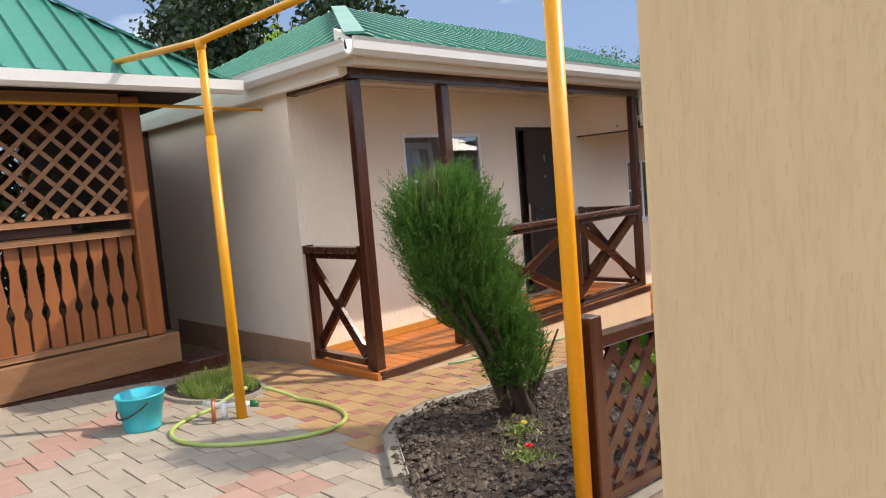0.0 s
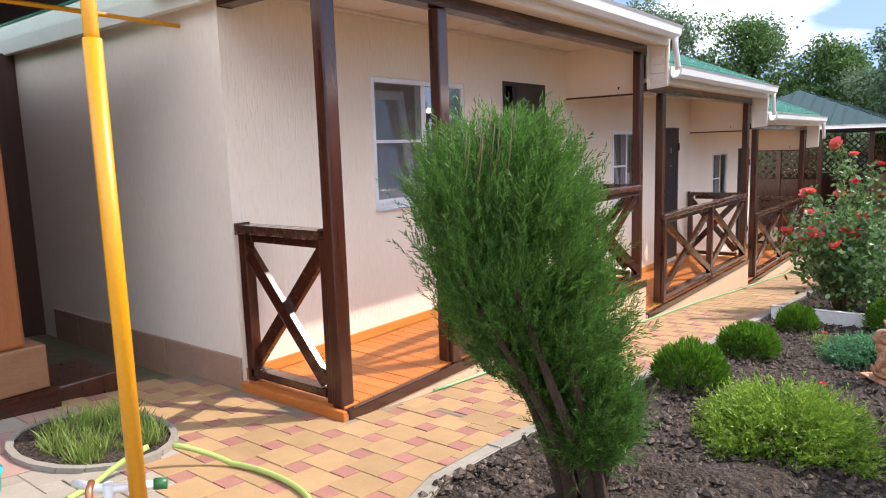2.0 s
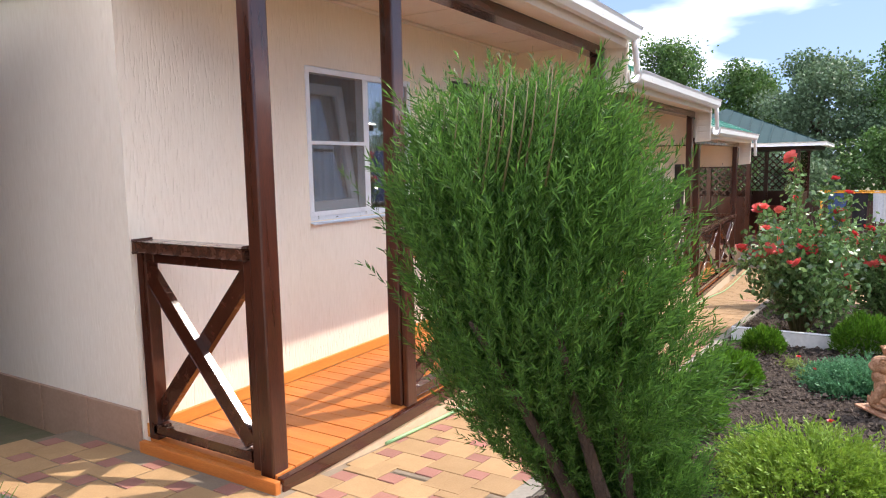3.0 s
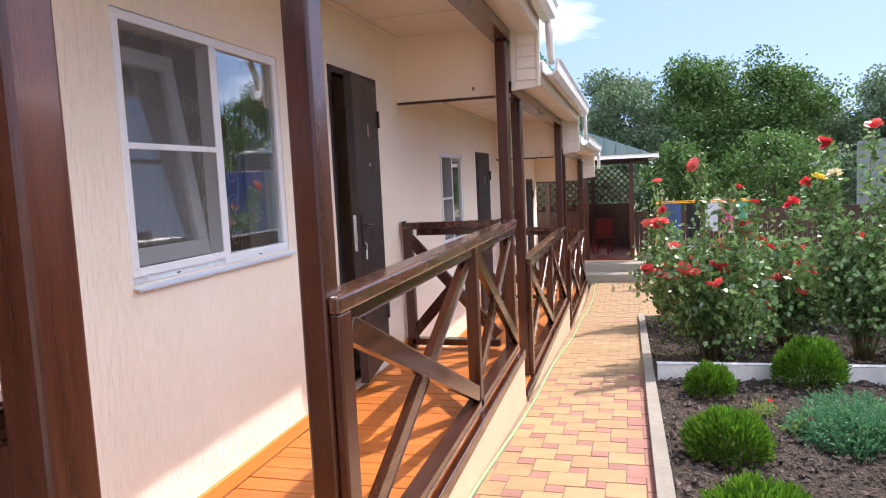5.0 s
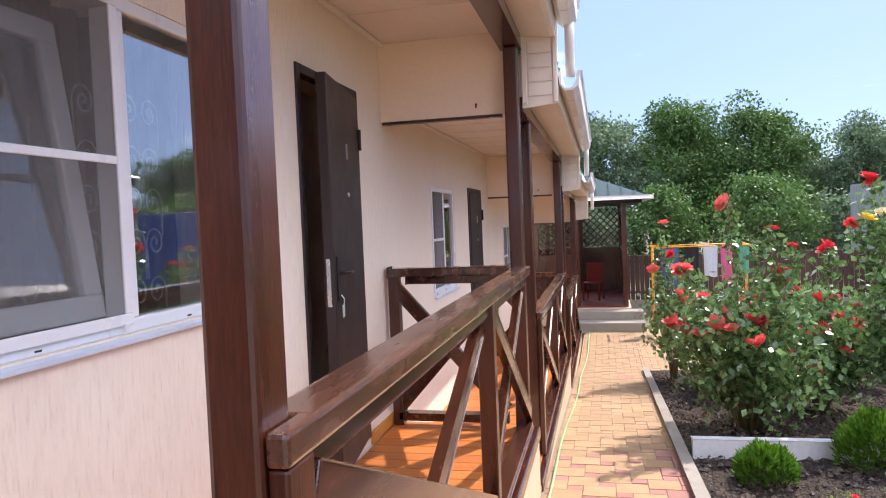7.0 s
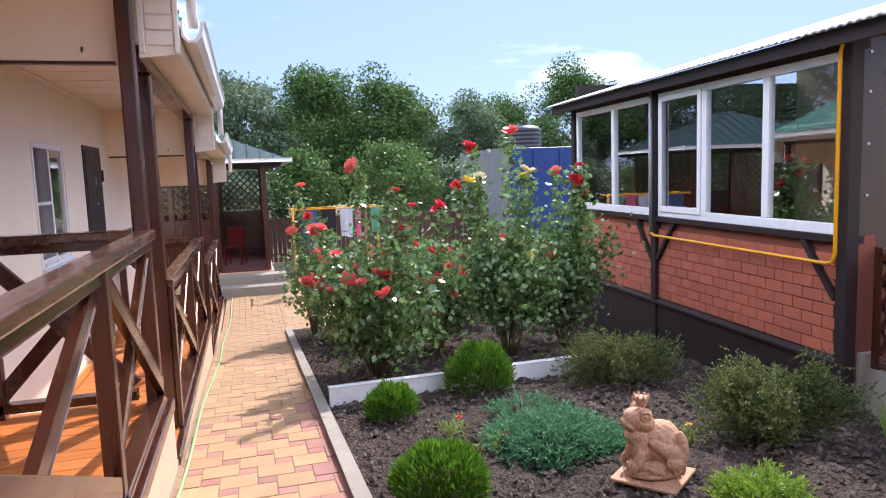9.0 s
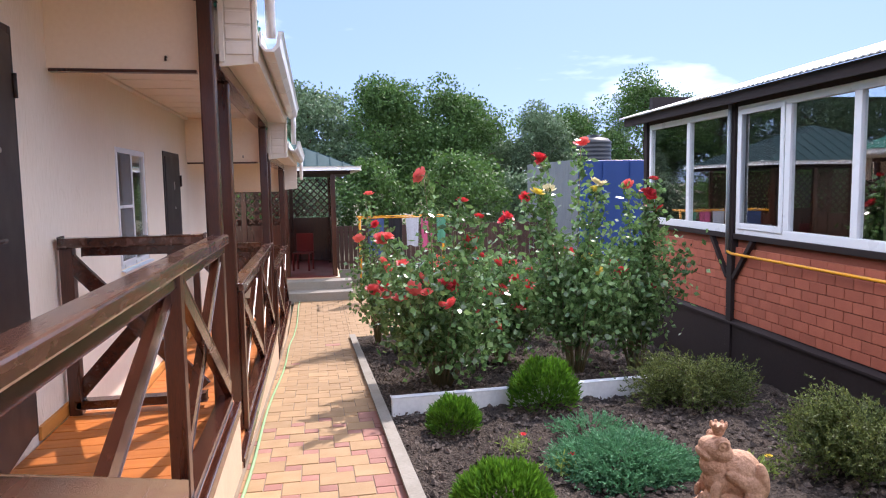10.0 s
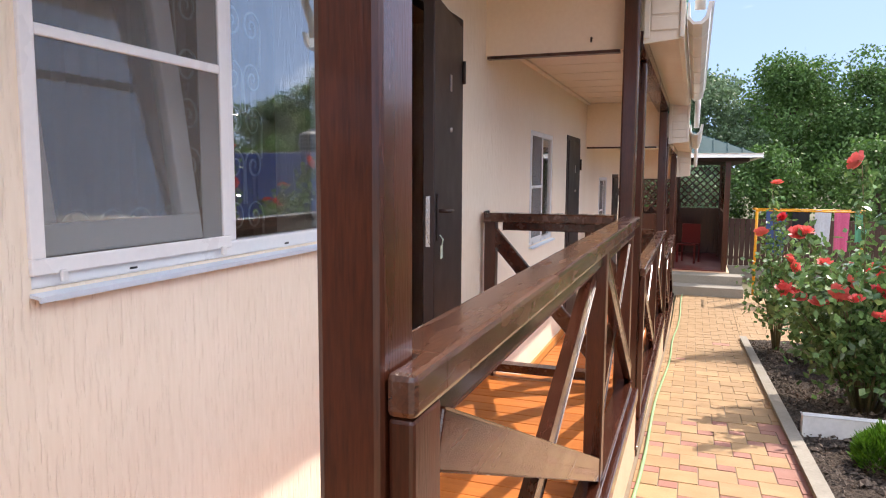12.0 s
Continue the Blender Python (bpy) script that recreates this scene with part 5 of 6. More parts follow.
def rose_bush(x, y, w, h, stems, leaves, blooms, label, tall=()):
    """blooms: list of (colour, count); tall: extra long canes (dx, dy, top, colour)."""
    z = gb(x, y) + 0.01
    t = thing("rose_bush", (x, y, z), label, "rose bush", "flowering rose bushes")
    cs, ds, tips = [], [], []
    canes = []
    for k in range(stems):
        a = rng.uniform(0, 6.28)
        reach = w * math.sqrt(rng.uniform(0.05, 1.0))
        canes.append((reach * math.cos(a), reach * math.sin(a), h * rng.uniform(0.55, 1.0) * (1.0 - 0.3 * (reach / w) ** 2), None))
    canes += list(tall)
    for dx, dy, top, colour in canes:
        p0 = np.array([x + 0.12 * dx, y + 0.12 * dy, z - 0.02])
        p2 = np.array([x + dx, y + dy, z + top])
        p1 = (p0 + p2) / 2 + np.array([-0.15 * dx, -0.15 * dy, 0.12 * top])
        pts = [tuple((1 - u) ** 2 * p0 + 2 * u * (1 - u) * p1 + u * u * p2) for u in np.linspace(0, 1, 6)]
        bm = B()
        tube(bm, pts, 0.010, 6, 0.004)
        part("cane", bm, M_STEM, t)
        m = int(1.6 * leaves / len(canes))
        u = 1.0 - 0.62 * rng.uniform(0.0, 1.0, m)[:, None] ** 1.25
        c = (1 - u) ** 2 * p0 + 2 * u * (1 - u) * p1 + u * u * p2
        spread = 0.12 * (0.4 if colour else 1.0)
        cs.append(c + rng.normal(size=(m, 3)) * spread)
        ds.append(rng.normal(size=(m, 3)) + np.array([0, 0, -0.15]))
        tips.append((p2, colour))
    c, d = np.concatenate(cs), np.concatenate(ds)
    v, f = leaf_quads(c, d, rng.uniform(0.055, 0.095, len(c)), rng.uniform(0.036, 0.060, len(c)), rng)
    raw("foliage", v, f, M_LEAF_ROSE, t, "glossy green rose leaves", kind="stuff")
    order = list(rng.permutation(len(tips)))
    todo = [k for k, count in blooms for _ in range(count)]
    spots = [(tips[i][0], tips[i][1] or None) for i in order]
    spots.sort(key=lambda s: s[1] is None)
    j = 0
    for p, colour in spots:
        if colour is None:
            if j >= len(todo):
                break
            colour = todo[j]
            j += 1
        for q in range(1 if rng.uniform() < 0.6 else 2):
            ob = new("blossom", BLOOM[colour])
            ob.parent = t
            off = Vector((rng.normal() * 0.04, rng.normal() * 0.04, 0.02 + 0.03 * q))
            ob.matrix_basis = Matrix.Translation(Vector(p) + off - t.location) @ Euler((rng.normal() * 0.5, rng.normal() * 0.5, rng.uniform(0, 6))).to_matrix().to_4x4() @ Matrix.Scale(rng.uniform(0.7, 1.15), 4)
    return t


rose_bush(-3.02, 10.55, 0.62, 1.45, 26, 3600, [("red", 9), ("coral", 12)], "tall rose bush with red and coral blooms",
          [(-0.14, 0.0, 1.95, "coral"), (0.20, 0.1, 1.70, "red"), (-0.45, 0.3, 1.35, "coral"), (0.42, 0.1, 1.55, "red")])
rose_bush(-2.15, 11.6, 0.60, 1.30, 20, 2600, [("red", 12), ("coral", 8)], "rose bush thick with small red blooms", [(0.1, 0.0, 1.55, "red")])
rose_bush(-1.62, 10.75, 0.52, 1.62, 26, 3800, [("yellow", 3), ("cream", 2), ("red", 3)], "tall rose bush with yellow, cream and red blooms",
          [(0.05, 0.0, 2.25, "coral"), (-0.40, -0.1, 1.78, "yellow"), (-0.30, 0.1, 1.78, "cream"), (0.22, 0.0, 1.80, "yellow"), (-0.30, 0.2, 2.1, "red"), (-0.5, 0, 1.75, "red"), (0.30, 0.1, 1.85, "cream")])
rose_bush(-0.75, 11.2, 0.50, 1.80, 20, 3000, [("red", 4)], "dark leafy climbing rose against the wall", [(0.05, -0.3, 2.05, "red"), (-0.2, -0.2, 2.0, "coral"), (0.1, -0.2, 1.75, "red"), (0.0, -0.3, 1.9, "red")])
rose_bush(-2.85, 12.9, 0.55, 1.15, 18, 2200, [("coral", 5), ("red", 4)], "spreading rose bush with coral blooms")
rose_bush(-3.35, 13.6, 0.30, 1.7, 10, 900, [("coral", 3)], "thin climbing rose with coral blooms", [(-0.12, 0.2, 2.0, "coral"), (0.0, 0.1, 1.6, "red"), (-0.2, 0.1, 1.4, "coral")])
rose_bush(-1.5, 13.3, 0.6, 1.2, 16, 1800, [("red", 6)], "rose bush with deep red blooms")


def bedding_flower(x, y, colour, label):
    z = g(y) + 0.02
    t = thing("bedding_flower", (x, y, z), label, "flower", "small bedding flowers")
    n = 160
    c = np.array([x, y, z + 0.03]) + rng.normal(size=(n, 3)) * np.array([0.05, 0.05, 0.03])
    v, f = leaf_quads(c, rng.normal(size=(n, 3)) + np.array([0, 0, 1.0]), 0.045, 0.012, rng)
    raw("leaves", v, f, M_GRASS, t, kind="stuff")
    ob = new("floret", BLOOM_S[colour])
    ob.parent = t
    ob.location = (0.04, -0.01, 0.10)
    return t


for fx, fy, fc, fl in ((-2.77, 3.58, "yellow", "small plant with one yellow bloom in soil"), (-2.50, 3.28, "red", "small plant with red bloom in dug soil"),
                       (-2.36, 3.66, "red", "low plant with a red bloom in soil"), (-2.93, 8.42, "red", "tiny red-flowered plant among clods"),
                       (-2.78, 7.95, "red", "single red bloom low in the soil"), (-2.62, 6.4, "red", "pale seedling with red bloom"), (-1.76, 7.62, "yellow", "low plant with a yellow bloom beside the shrub")):
    bedding_flower(fx, fy, fc, fl)


def frog_statue():
    x, y = -2.24, 7.18
    z = g(y)
    st = thing("statue_stand", (x, y, z), "concrete block under a thin square tile", "stand")
    bm = B()
    box(bm, x - 0.12, x + 0.12, y - 0.10, y + 0.12, z - 0.03, z + 0.045, bev=0.006)
    part("block", bm, M_CONCRETE, st)
    bm = B()
    box(bm, -0.165, 0.165, -0.165, 0.165, 0.0, 0.014, bev=0.003)
    bm.transform(Matrix.Translation((x, y, z + 0.047)) @ Matrix.Rotation(radians(38), 4, "Z"))
    part("tile", bm, M_TERRA, st, "pale terracotta tile")
    bm = B()

    def blob(c, r, turn=(0, 0, 0), seg=20):
        m = Matrix.Translation(c) @ Euler([radians(q) for q in turn]).to_matrix().to_4x4() @ Matrix.Diagonal((*r, 1))
        bmesh.ops.create_uvsphere(bm, u_segments=seg, v_segments=seg // 2, radius=1.0, matrix=m)

    # a squat seated toad shape with a lifted chin, facing -x in its own axes
    blob((-0.005, 0, 0.03), (0.150, 0.115, 0.036))
    blob((0.0, 0, 0.06), (0.125, 0.10, 0.04))
    blob((0.03, 0, 0.17), (0.115, 0.095, 0.115), (0, 38, 0))
    blob((-0.065, 0, 0.155), (0.065, 0.075, 0.095))
    blob((-0.085, 0, 0.215), (0.062, 0.068, 0.060))
    blob((-0.075, 0, 0.292), (0.082, 0.080, 0.056), (0, 22, 0))
    blob((-0.125, 0, 0.272), (0.045, 0.060, 0.028), (0, 30, 0))
    for sy in (-1, 1):
        blob((-0.060, sy * 0.050, 0.330), (0.036, 0.032, 0.036))
        ring = Matrix.Translation((-0.066, sy * 0.078, 0.334)) @ Euler((radians(90 - sy * 12), 0, 0)).to_matrix().to_4x4()
        for k in range(14):
            o = ring @ Vector((0.022 * math.cos(k * 0.449), 0.022 * math.sin(k * 0.449), 0))
            blob(o, (0.0065, 0.0065, 0.0065), seg=8)
        blob(ring.translation, (0.010, 0.008, 0.010), seg=10)
        # folded hind leg, arm, hand with toes
        blob((0.118, sy * 0.075, 0.165), (0.032, 0.036, 0.085), (0, -8, 0))
        blob((0.075, sy * 0.090, 0.135), (0.070, 0.030, 0.045), (0, 35, 0))
        blob((0.015, sy * 0.085, 0.165), (0.085, 0.028, 0.030), (0, 32, 0))
        blob((0.07, sy * 0.105, 0.095), (0.045, 0.026, 0.036))
        blob((-0.095, sy * 0.070, 0.105), (0.026, 0.026, 0.055), (0, 10, 0))
        for k in range(3):
            blob((-0.045 + 0.024 * k, sy * 0.112, 0.070 - 0.006 * k), (0.034, 0.009, 0.010), (0, 30 + 14 * k, 0), seg=10)
            blob((0.065 + 0.024 * k, sy * 0.112, 0.064), (0.010, 0.010, 0.032), (0, -14 + 14 * k, 0), seg=10)
            blob((-0.145 + 0.012 * k, sy * (0.05 + 0.016 * k), 0.068), (0.010, 0.010, 0.030), seg=10)
    rs = random.Random(4)
    for _ in range(90):
        u, q = rs.uniform(0, 1), rs.uniform(-1.2, 1.2)
        blob((-0.01 + 0.10 * u + 0.012 * math.cos(q), 0.085 * math.sin(q) * (1 - 0.15 * u), 0.262 - 0.055 * u - 0.055 * (1 - math.cos(q))), (0.010, 0.010, 0.010), seg=8)
    bmesh.ops.create_cone(bm, segments=16, radius1=0.022, radius2=0.040, depth=0.05, cap_ends=True, matrix=Matrix.Translation((-0.062, 0, 0.385)))
    for k in range(8):
        a = 2 * math.pi * k / 8
        blob((-0.062 + 0.036 * math.cos(a), 0.036 * math.sin(a), 0.412), (0.009, 0.009, 0.014), seg=8)
    bm.transform(Matrix.Translation((x, y, z + 0.055)) @ Matrix.Rotation(radians(-12), 4, "Z"))
    for f in bm.faces:
        f.smooth = True
    ob = part("garden_statue", bm, M_TERRA)
    md = ob.modifiers.new("merge", "REMESH")
    md.mode, md.voxel_size, md.use_smooth_shade = "VOXEL", 0.0042, True
    tagged(ob, "terracotta-coloured statue of a seated frog with crown", "statue")


frog_statue()


# ---- lattice fence ----
def lattice_fence(pts, h0, label):
    p0 = pts[0]
    t = thing("lattice_fence", (*p0, g(p0[1])), label, "fence")
    for (x1, y1), (x2, y2) in zip(pts[:-1], pts[1:]):
        a, b = Vector((x1, y1, 0)), Vector((x2, y2, 0))
        length = (b - a).length
        slope = -0.045
        deep = 0.36 if x2 > 0 else 0.0
        za = h0 + slope * (a - Vector((*pts[0], 0))).length
        zb = za + slope * length
        bm = B()
        bar(bm, (x1, y1, za), (x2, y2, zb), 0.06, 0.05, bev=0.006)
        part("top_rail", bm, M_DARKWOOD_Y, t)
        zl = g(y1) + 0.10
        bm = B()
        bar(bm, (x1, y1, zl), (x2, y2, g(y2) + 0.10), 0.05, 0.05, bev=0.006)
        part("bottom_rail", bm, M_DARKWOOD_Y, t)
        slat_field(t, (x1, y1), (x2, y2), zl + 0.02, za - 0.02, 0.185, 0.050, M_DARKWOOD_Y, limit=150, slope=slope)
        bm = B()
        bar(bm, (x1, y1, g(y1) - 0.02 - deep / 2), (x2, y2, g(y2) - 0.02 - deep / 2), 0.14, 0.14 + deep, bev=0.01)
        part("footing", bm, M_CONCRETE, t, "concrete footing strip")
    for k, (x, y) in enumerate(pts):
        zt = h0 - 0.045 * sum((Vector(pts[i + 1]) - Vector(pts[i])).length for i in range(k)) + 0.11
        bm = B()
        box(bm, x - 0.04, x + 0.04, y - 0.04, y + 0.04, g(y) - 0.06, zt, bev=0.008)
        part("post", bm, M_DARKWOOD, t)
    return t


lattice_fence([(-1.87, 2.98), (-1.87, 6.08), (-0.46, 6.42), (0.60, 8.42)], 0.745, "dark stained diagonal lattice fence on a concrete footing")


lattice_fence([(-0.95, 14.0), (0.36, 13.80)], -0.28, "low dark lattice panel closing the end of the rose bed")


def near_pillar():
    bm = B()
    box(bm, -0.72, 3.2, 1.38, 1.62, g(1.4) - 0.1, 3.4, bev=0.01)
    structure("wall_entrance", bm, M_STUCCO2, "sand-coloured ribbed stucco wall at the entrance", "wall")


near_pillar()


def passage_end():
    # added wall: a dark surface to plug the bright gap
    bm = B()
    box(bm, -9.0, -8.62, 3.06, 4.095, g(3.5) - 0.2, 2.35)
    structure("wall_passage", bm, M_BACKFENCE, "added dark wall filling the gap beside the house", "wall")


passage_end()


# ---- glazed house with brick base ----
def glazed_house():
    x0, ya, yb = 0.40, 8.50, 14.02
    h = thing("glazed_house", (x0, ya, g(ya)), "low house with white windows above a red brick base", "house")
    zs, zt, zb = 0.635, 2.07, -0.36
    bm = B()
    box(bm, x0 + 0.02, x0 + 0.22, ya + 0.02, yb, -1.4, zs)
    part("base_wall", bm, M_MORTAR, h)
    # bricks, each its own piece
    me = None
    bw, bh = 0.232, 0.098
    rows = int((zs - 0.06 - zb) / (bh + 0.007))
    for r in range(rows):
        z = zb + 0.004 + r * (bh + 0.007)
        y = ya + 0.06 + (0.5 * bw if r % 2 else 0)
        while y + bw < yb - 0.02:
            if me is None:
                bm = B()
                box(bm, -0.012, 0.02, 0, bw, 0, bh, bev=0.003)
                ob = part("brick", bm, M_BRICKWALL)
                ob.parent = h
                me = ob.data
            else:
                ob = new("brick", me)
                ob.parent = h
            ob.location = Vector((x0 + rng.uniform(-0.0015, 0.0015), y, z)) - h.location
            y += bw + 0.008
    bm = B()
    box(bm, x0 - 0.035, x0 + 0.018, ya + 0.02, yb, -1.25, zb - 0.03)
    part("skirt", bm, M_SKIRT, h, "dark brown sheet skirting")
    bm = B()
    prism(bm, [(x0 - 0.07, zb - 0.035), (x0 + 0.018, zb + 0.0), (x0 + 0.018, zb - 0.03), (x0 - 0.07, zb - 0.06)], "y", ya + 0.02, yb)
    part("drip_ledge", bm, M_SKIRT, h)
    bm = B()
    box(bm, x0 - 0.05, x0 + 0.10, ya, yb, zs - 0.06, zs, bev=0.004)
    part("sill_board", bm, M_SKIRT, h)
    bm = B()
    box(bm, x0 - 0.03, x0 + 0.10, ya, yb, zt, zt + 0.16, bev=0.004)
    part("top_board", bm, M_SKIRT, h)
    for y in (ya, 11.46, yb - 0.10):
        bm = B()
        box(bm, x0 - 0.06, x0 + 0.05, y, y + 0.11, -1.3, zt + 0.1, bev=0.006)
        part("post", bm, M_SKIRT, h, "dark brown square post")
    for y, s in ((ya + 0.13, 1), (11.45, -1), (11.59, 1)):
        bm = B()
        bar(bm, (x0 - 0.03, y, 0.12), (x0 - 0.03, y + s * 0.38, zs - 0.06), 0.05, 0.05)
        part("strut", bm, M_SKIRT, h)
    # windows
    for y0, y1, splits, sash in ((8.60, 11.44, (9.52, 10.50), (10.54, 11.39)), (11.59, 13.88, (12.64,), None)):
        w = thing_part("window", h)
        bm = B()
        t = 0.075
        for a in ((y0, y1, zs, zs + 0.09), (y0, y1, zt - t, zt), (y0, y0 + t, zs + 0.09, zt - t), (y1 - t, y1, zs + 0.09, zt - t), *((s - 0.045, s + 0.045, zs + 0.09, zt - t) for s in splits)):
            box(bm, x0 - 0.035, x0 + 0.035, *a, bev=0.006)
        part("window_frame", bm, M_FRAME, w, "white plastic window frame")
        edges = [y0 + t] + [e for s in splits for e in (s - 0.045, s + 0.045)] + [y1 - t]
        for a, b in zip(edges[::2], edges[1::2]):
            bm = B()
            box(bm, x0 - 0.004, x0 + 0.004, a, b, zs + 0.09, zt - t)
            part("pane", bm, M_GLASS, w).visible_shadow = False
        if sash:
            bm = B()
            a, b = sash
            for q in ((a, b, zs + 0.06, zs + 0.13), (a, b, zt - 0.10, zt - 0.04), (a, a + 0.06, zs + 0.13, zt - 0.10), (b - 0.06, b, zs + 0.13, zt - 0.10)):
                box(bm, x0 - 0.052, x0 - 0.036, *q, bev=0.005)
            part("sash", bm, M_FRAME, w)
    # end wall with tinted sheet
    bm = B()
    box(bm, x0 + 0.06, 4.4, ya + 0.04, ya + 0.07, 0.42, zt + 0.1)
    sheet = part("tinted_panel", bm, M_POLY, h, "brown tinted plastic sheet with screws")
    for k, z in enumerate((0.55, 0.95, 1.35, 1.75, 2.05)):
        bm = B()
        tube(bm, [(x0 + 0.14, ya + 0.045, z), (x0 + 0.14, ya + 0.03, z)], 0.012, 8)
        part("screw", bm, M_CHROME, sheet)
    bm = B()
    box(bm, x0 + 0.06, 4.4, ya + 0.03, ya + 0.25, -0.30, 0.418)
    part("end_wall", bm, M_BRICKWALL, h)
    bm = B()
    box(bm, x0 + 0.08, 4.4, ya - 0.02, ya + 0.2, -1.3, -0.305, bev=0.01)
    part("footing", bm, M_CONCRETE, h)
    # interior
    bm = B()
    box(bm, 4.3, 4.4, ya + 0.3, yb, -1.2, 3.3)
    part("back_wall", bm, M_SLAB, h)
    bm = B()
    box(bm, x0 + 0.23, 4.3, ya + 0.3, yb - 0.02, -0.25, -0.2)
    part("room_floor", bm, M_ROOM, h)
    bm = B()
    box(bm, x0 + 0.06, 4.4, yb - 0.015, yb + 0.1, -1.3, 2.5)
    part("end_wall", bm, M_SKIRT, h)
    # corrugated roof rising away from the garden
    v, f = [], []
    n = 150
    for i in range(n + 1):
        y = ya - 0.55 + (yb + 0.45 - ya + 0.55) * i / n
        dz = 0.007 * math.cos(i * math.pi)
        v += [(x0 - 0.28, y, 2.22 + dz), (4.6, y, 3.45 + dz), (x0 - 0.28, y, 2.205 + dz), (4.6, y, 3.435 + dz)]
    for i in range(n):
        k = 4 * i
        f += [(k, k + 4, k + 5, k + 1), (k + 2, k + 3, k + 7, k + 6), (k, k + 2, k + 6, k + 4)]
    raw("roof", v, f, M_SLATE, h, "grey corrugated roof sheet")
    bm = B()
    bar(bm, (x0 - 0.2, ya - 0.5, 2.15), (x0 - 0.2, yb + 0.4, 2.15), 0.03, 0.12)
    part("fascia", bm, M_SKIRT, h)
    h.rotation_euler = (0, 0, radians(-4.2))
    # gas pipe
    gp = thing("wall_gas_pipe", (x0, ya, 0.4), "thin yellow gas pipe along the window wall", "pipe")
    bm = B()
    tube(bm, [(x0 - 0.10, 11.49, 0.43), (x0 - 0.10, 11.39, 0.41), (x0 - 0.10, 8.66, 0.41), (x0 - 0.10, 8.60, 0.43), (x0 - 0.10, 8.575, 0.50), (x0 - 0.10, 8.575, 2.05), (x0 - 0.10, 8.555, 2.12), (x0 - 0.08, 8.50, 2.17), (x0 + 0.3, 8.38, 2.20), (x0 + 1.5, 8.38, 2.30)], 0.016, 12)
    part("run", bm, M_YELLOW, gp)
    bm = B()
    tube(bm, [(x0 - 0.09, 11.51, 0.40), (x0 - 0.09, 11.51, 2.1)], 0.020, 10)
    part("riser", bm, M_GREYSHEET, gp, "grey riser pipe")
    gp.rotation_euler = (0, 0, radians(-4.2))


glazed_house()


# ---- far end: steps, pavilion, fence, container, washing line ----
ZF = g(20)


def far_pavilion():
    x1, x0, ya, yb = -3.77, -7.2, 18.95, 22.4
    zf = ZF + 0.36
    t = thing("garden_pavilion", (x1, ya, ZF), "open brown garden pavilion with lattice and roof coloured in shade", "pavilion")
    bm = B()
    box(bm, x0, x1 + 0.1, ya - 0.05, yb, ZF - 0.1, zf)
    part("floor_slab", bm, M_SLAB, t)
    bm = B()
    box(bm, x0, x1, ya, yb, zf + 0.001, zf + 0.02)
    part("painted_floor", bm, M_CHAIR, t, "dark red painted floor")
    for k in range(2):
        bm = B()
        box(bm, -4.78, -3.45, ya - 0.06 - 0.42 * (2 - k), ya - 0.06 - 0.004 * k, ZF - 0.05, ZF + 0.17 * (k + 1) - 0.002 * k, bev=0.01)
        part("step", bm, M_CONCRETE, t, "pale concrete step")
    for px in (x1, -4.75, -5.6, x0 + 0.1):
        for py in (ya + 0.1, yb - 0.1):
            bm = B()
            box(bm, px - 0.05, px + 0.05, py - 0.05, py + 0.05, zf, 1.50, bev=0.008)
            part("post", bm, M_DARKWOOD, t)
    for py, px0, px1 in ((yb - 0.1, x0 + 0.1, x1), (ya + 0.1, x0 + 0.1, -4.80)):
        slat_field(t, (px0, py), (px1, py), 0.50, 1.44, 0.17, 0.035, M_DARKWOOD_Y, limit=70)
        bm = B()
        box(bm, px0, px1, py - 0.02, py + 0.02, zf, 0.46)
        part("side_panel", bm, M_DARKWOOD, t)
    slat_field(t, (x1, ya + 0.2), (x1, yb - 0.2), 0.50, 1.44, 0.17, 0.035, M_DARKWOOD_Y, limit=60)
    bm = B()
    box(bm, x1 - 0.02, x1 + 0.02, ya + 0.15, yb - 0.15, zf, 0.46)
    part("side_panel", bm, M_DARKWOOD, t)
    bm = B()
    box(bm, x0, x1 + 0.35, ya - 0.35, yb + 0.3, 1.50, 1.60, bev=0.01)
    part("eave", bm, M_SKIRT, t)
    xm, ym = (x0 + x1) / 2, (ya + yb) / 2
    xe, ye0, ye1 = x1 + 0.48, ya - 0.48, yb + 0.4
    roof_sheet(t, (xe, ye0, 1.63), (xe, ye1, 1.63), (xm, ym + 0.3, 2.55), (xm, ym - 0.3, 2.55), rib=0.25, mat=M_ROOF_SHADED, label="green metal roof with shade put into its colour")
    roof_sheet(t, (x0 - 0.4, ye0, 1.63), (x0 - 0.4, ye1, 1.63), (xm, ym + 0.3, 2.55), (xm, ym - 0.3, 2.55), rib=0.25, mat=M_ROOF_SHADED, label="green metal roof with shade put into its colour")
    roof_sheet(t, (x0 - 0.4, ye1, 1.63), (xe, ye1, 1.63), (xm, ym + 0.3, 2.55), (xm, ym + 0.3, 2.55), rib=0.25, mat=M_ROOF_SHADED, label="green metal roof with shade put into its colour")
    roof_sheet(t, (x0 - 0.4, ye0, 1.63), (xe, ye0, 1.63), (xm, ym - 0.3, 2.55), (xm, ym - 0.3, 2.55), rib=0.25, mat=M_ROOF_SHADED, label="green metal roof with shade put into its colour")
    bm = B()
    bar(bm, (xe + 0.04, ye0 - 0.05, 1.61), (xe + 0.04, ye1, 1.61), 0.09, 0.08, bev=0.02)
    bar(bm, (x0 - 0.4, ye0 - 0.05, 1.61), (xe + 0.08, ye0 - 0.05, 1.61), 0.09, 0.08, bev=0.02)
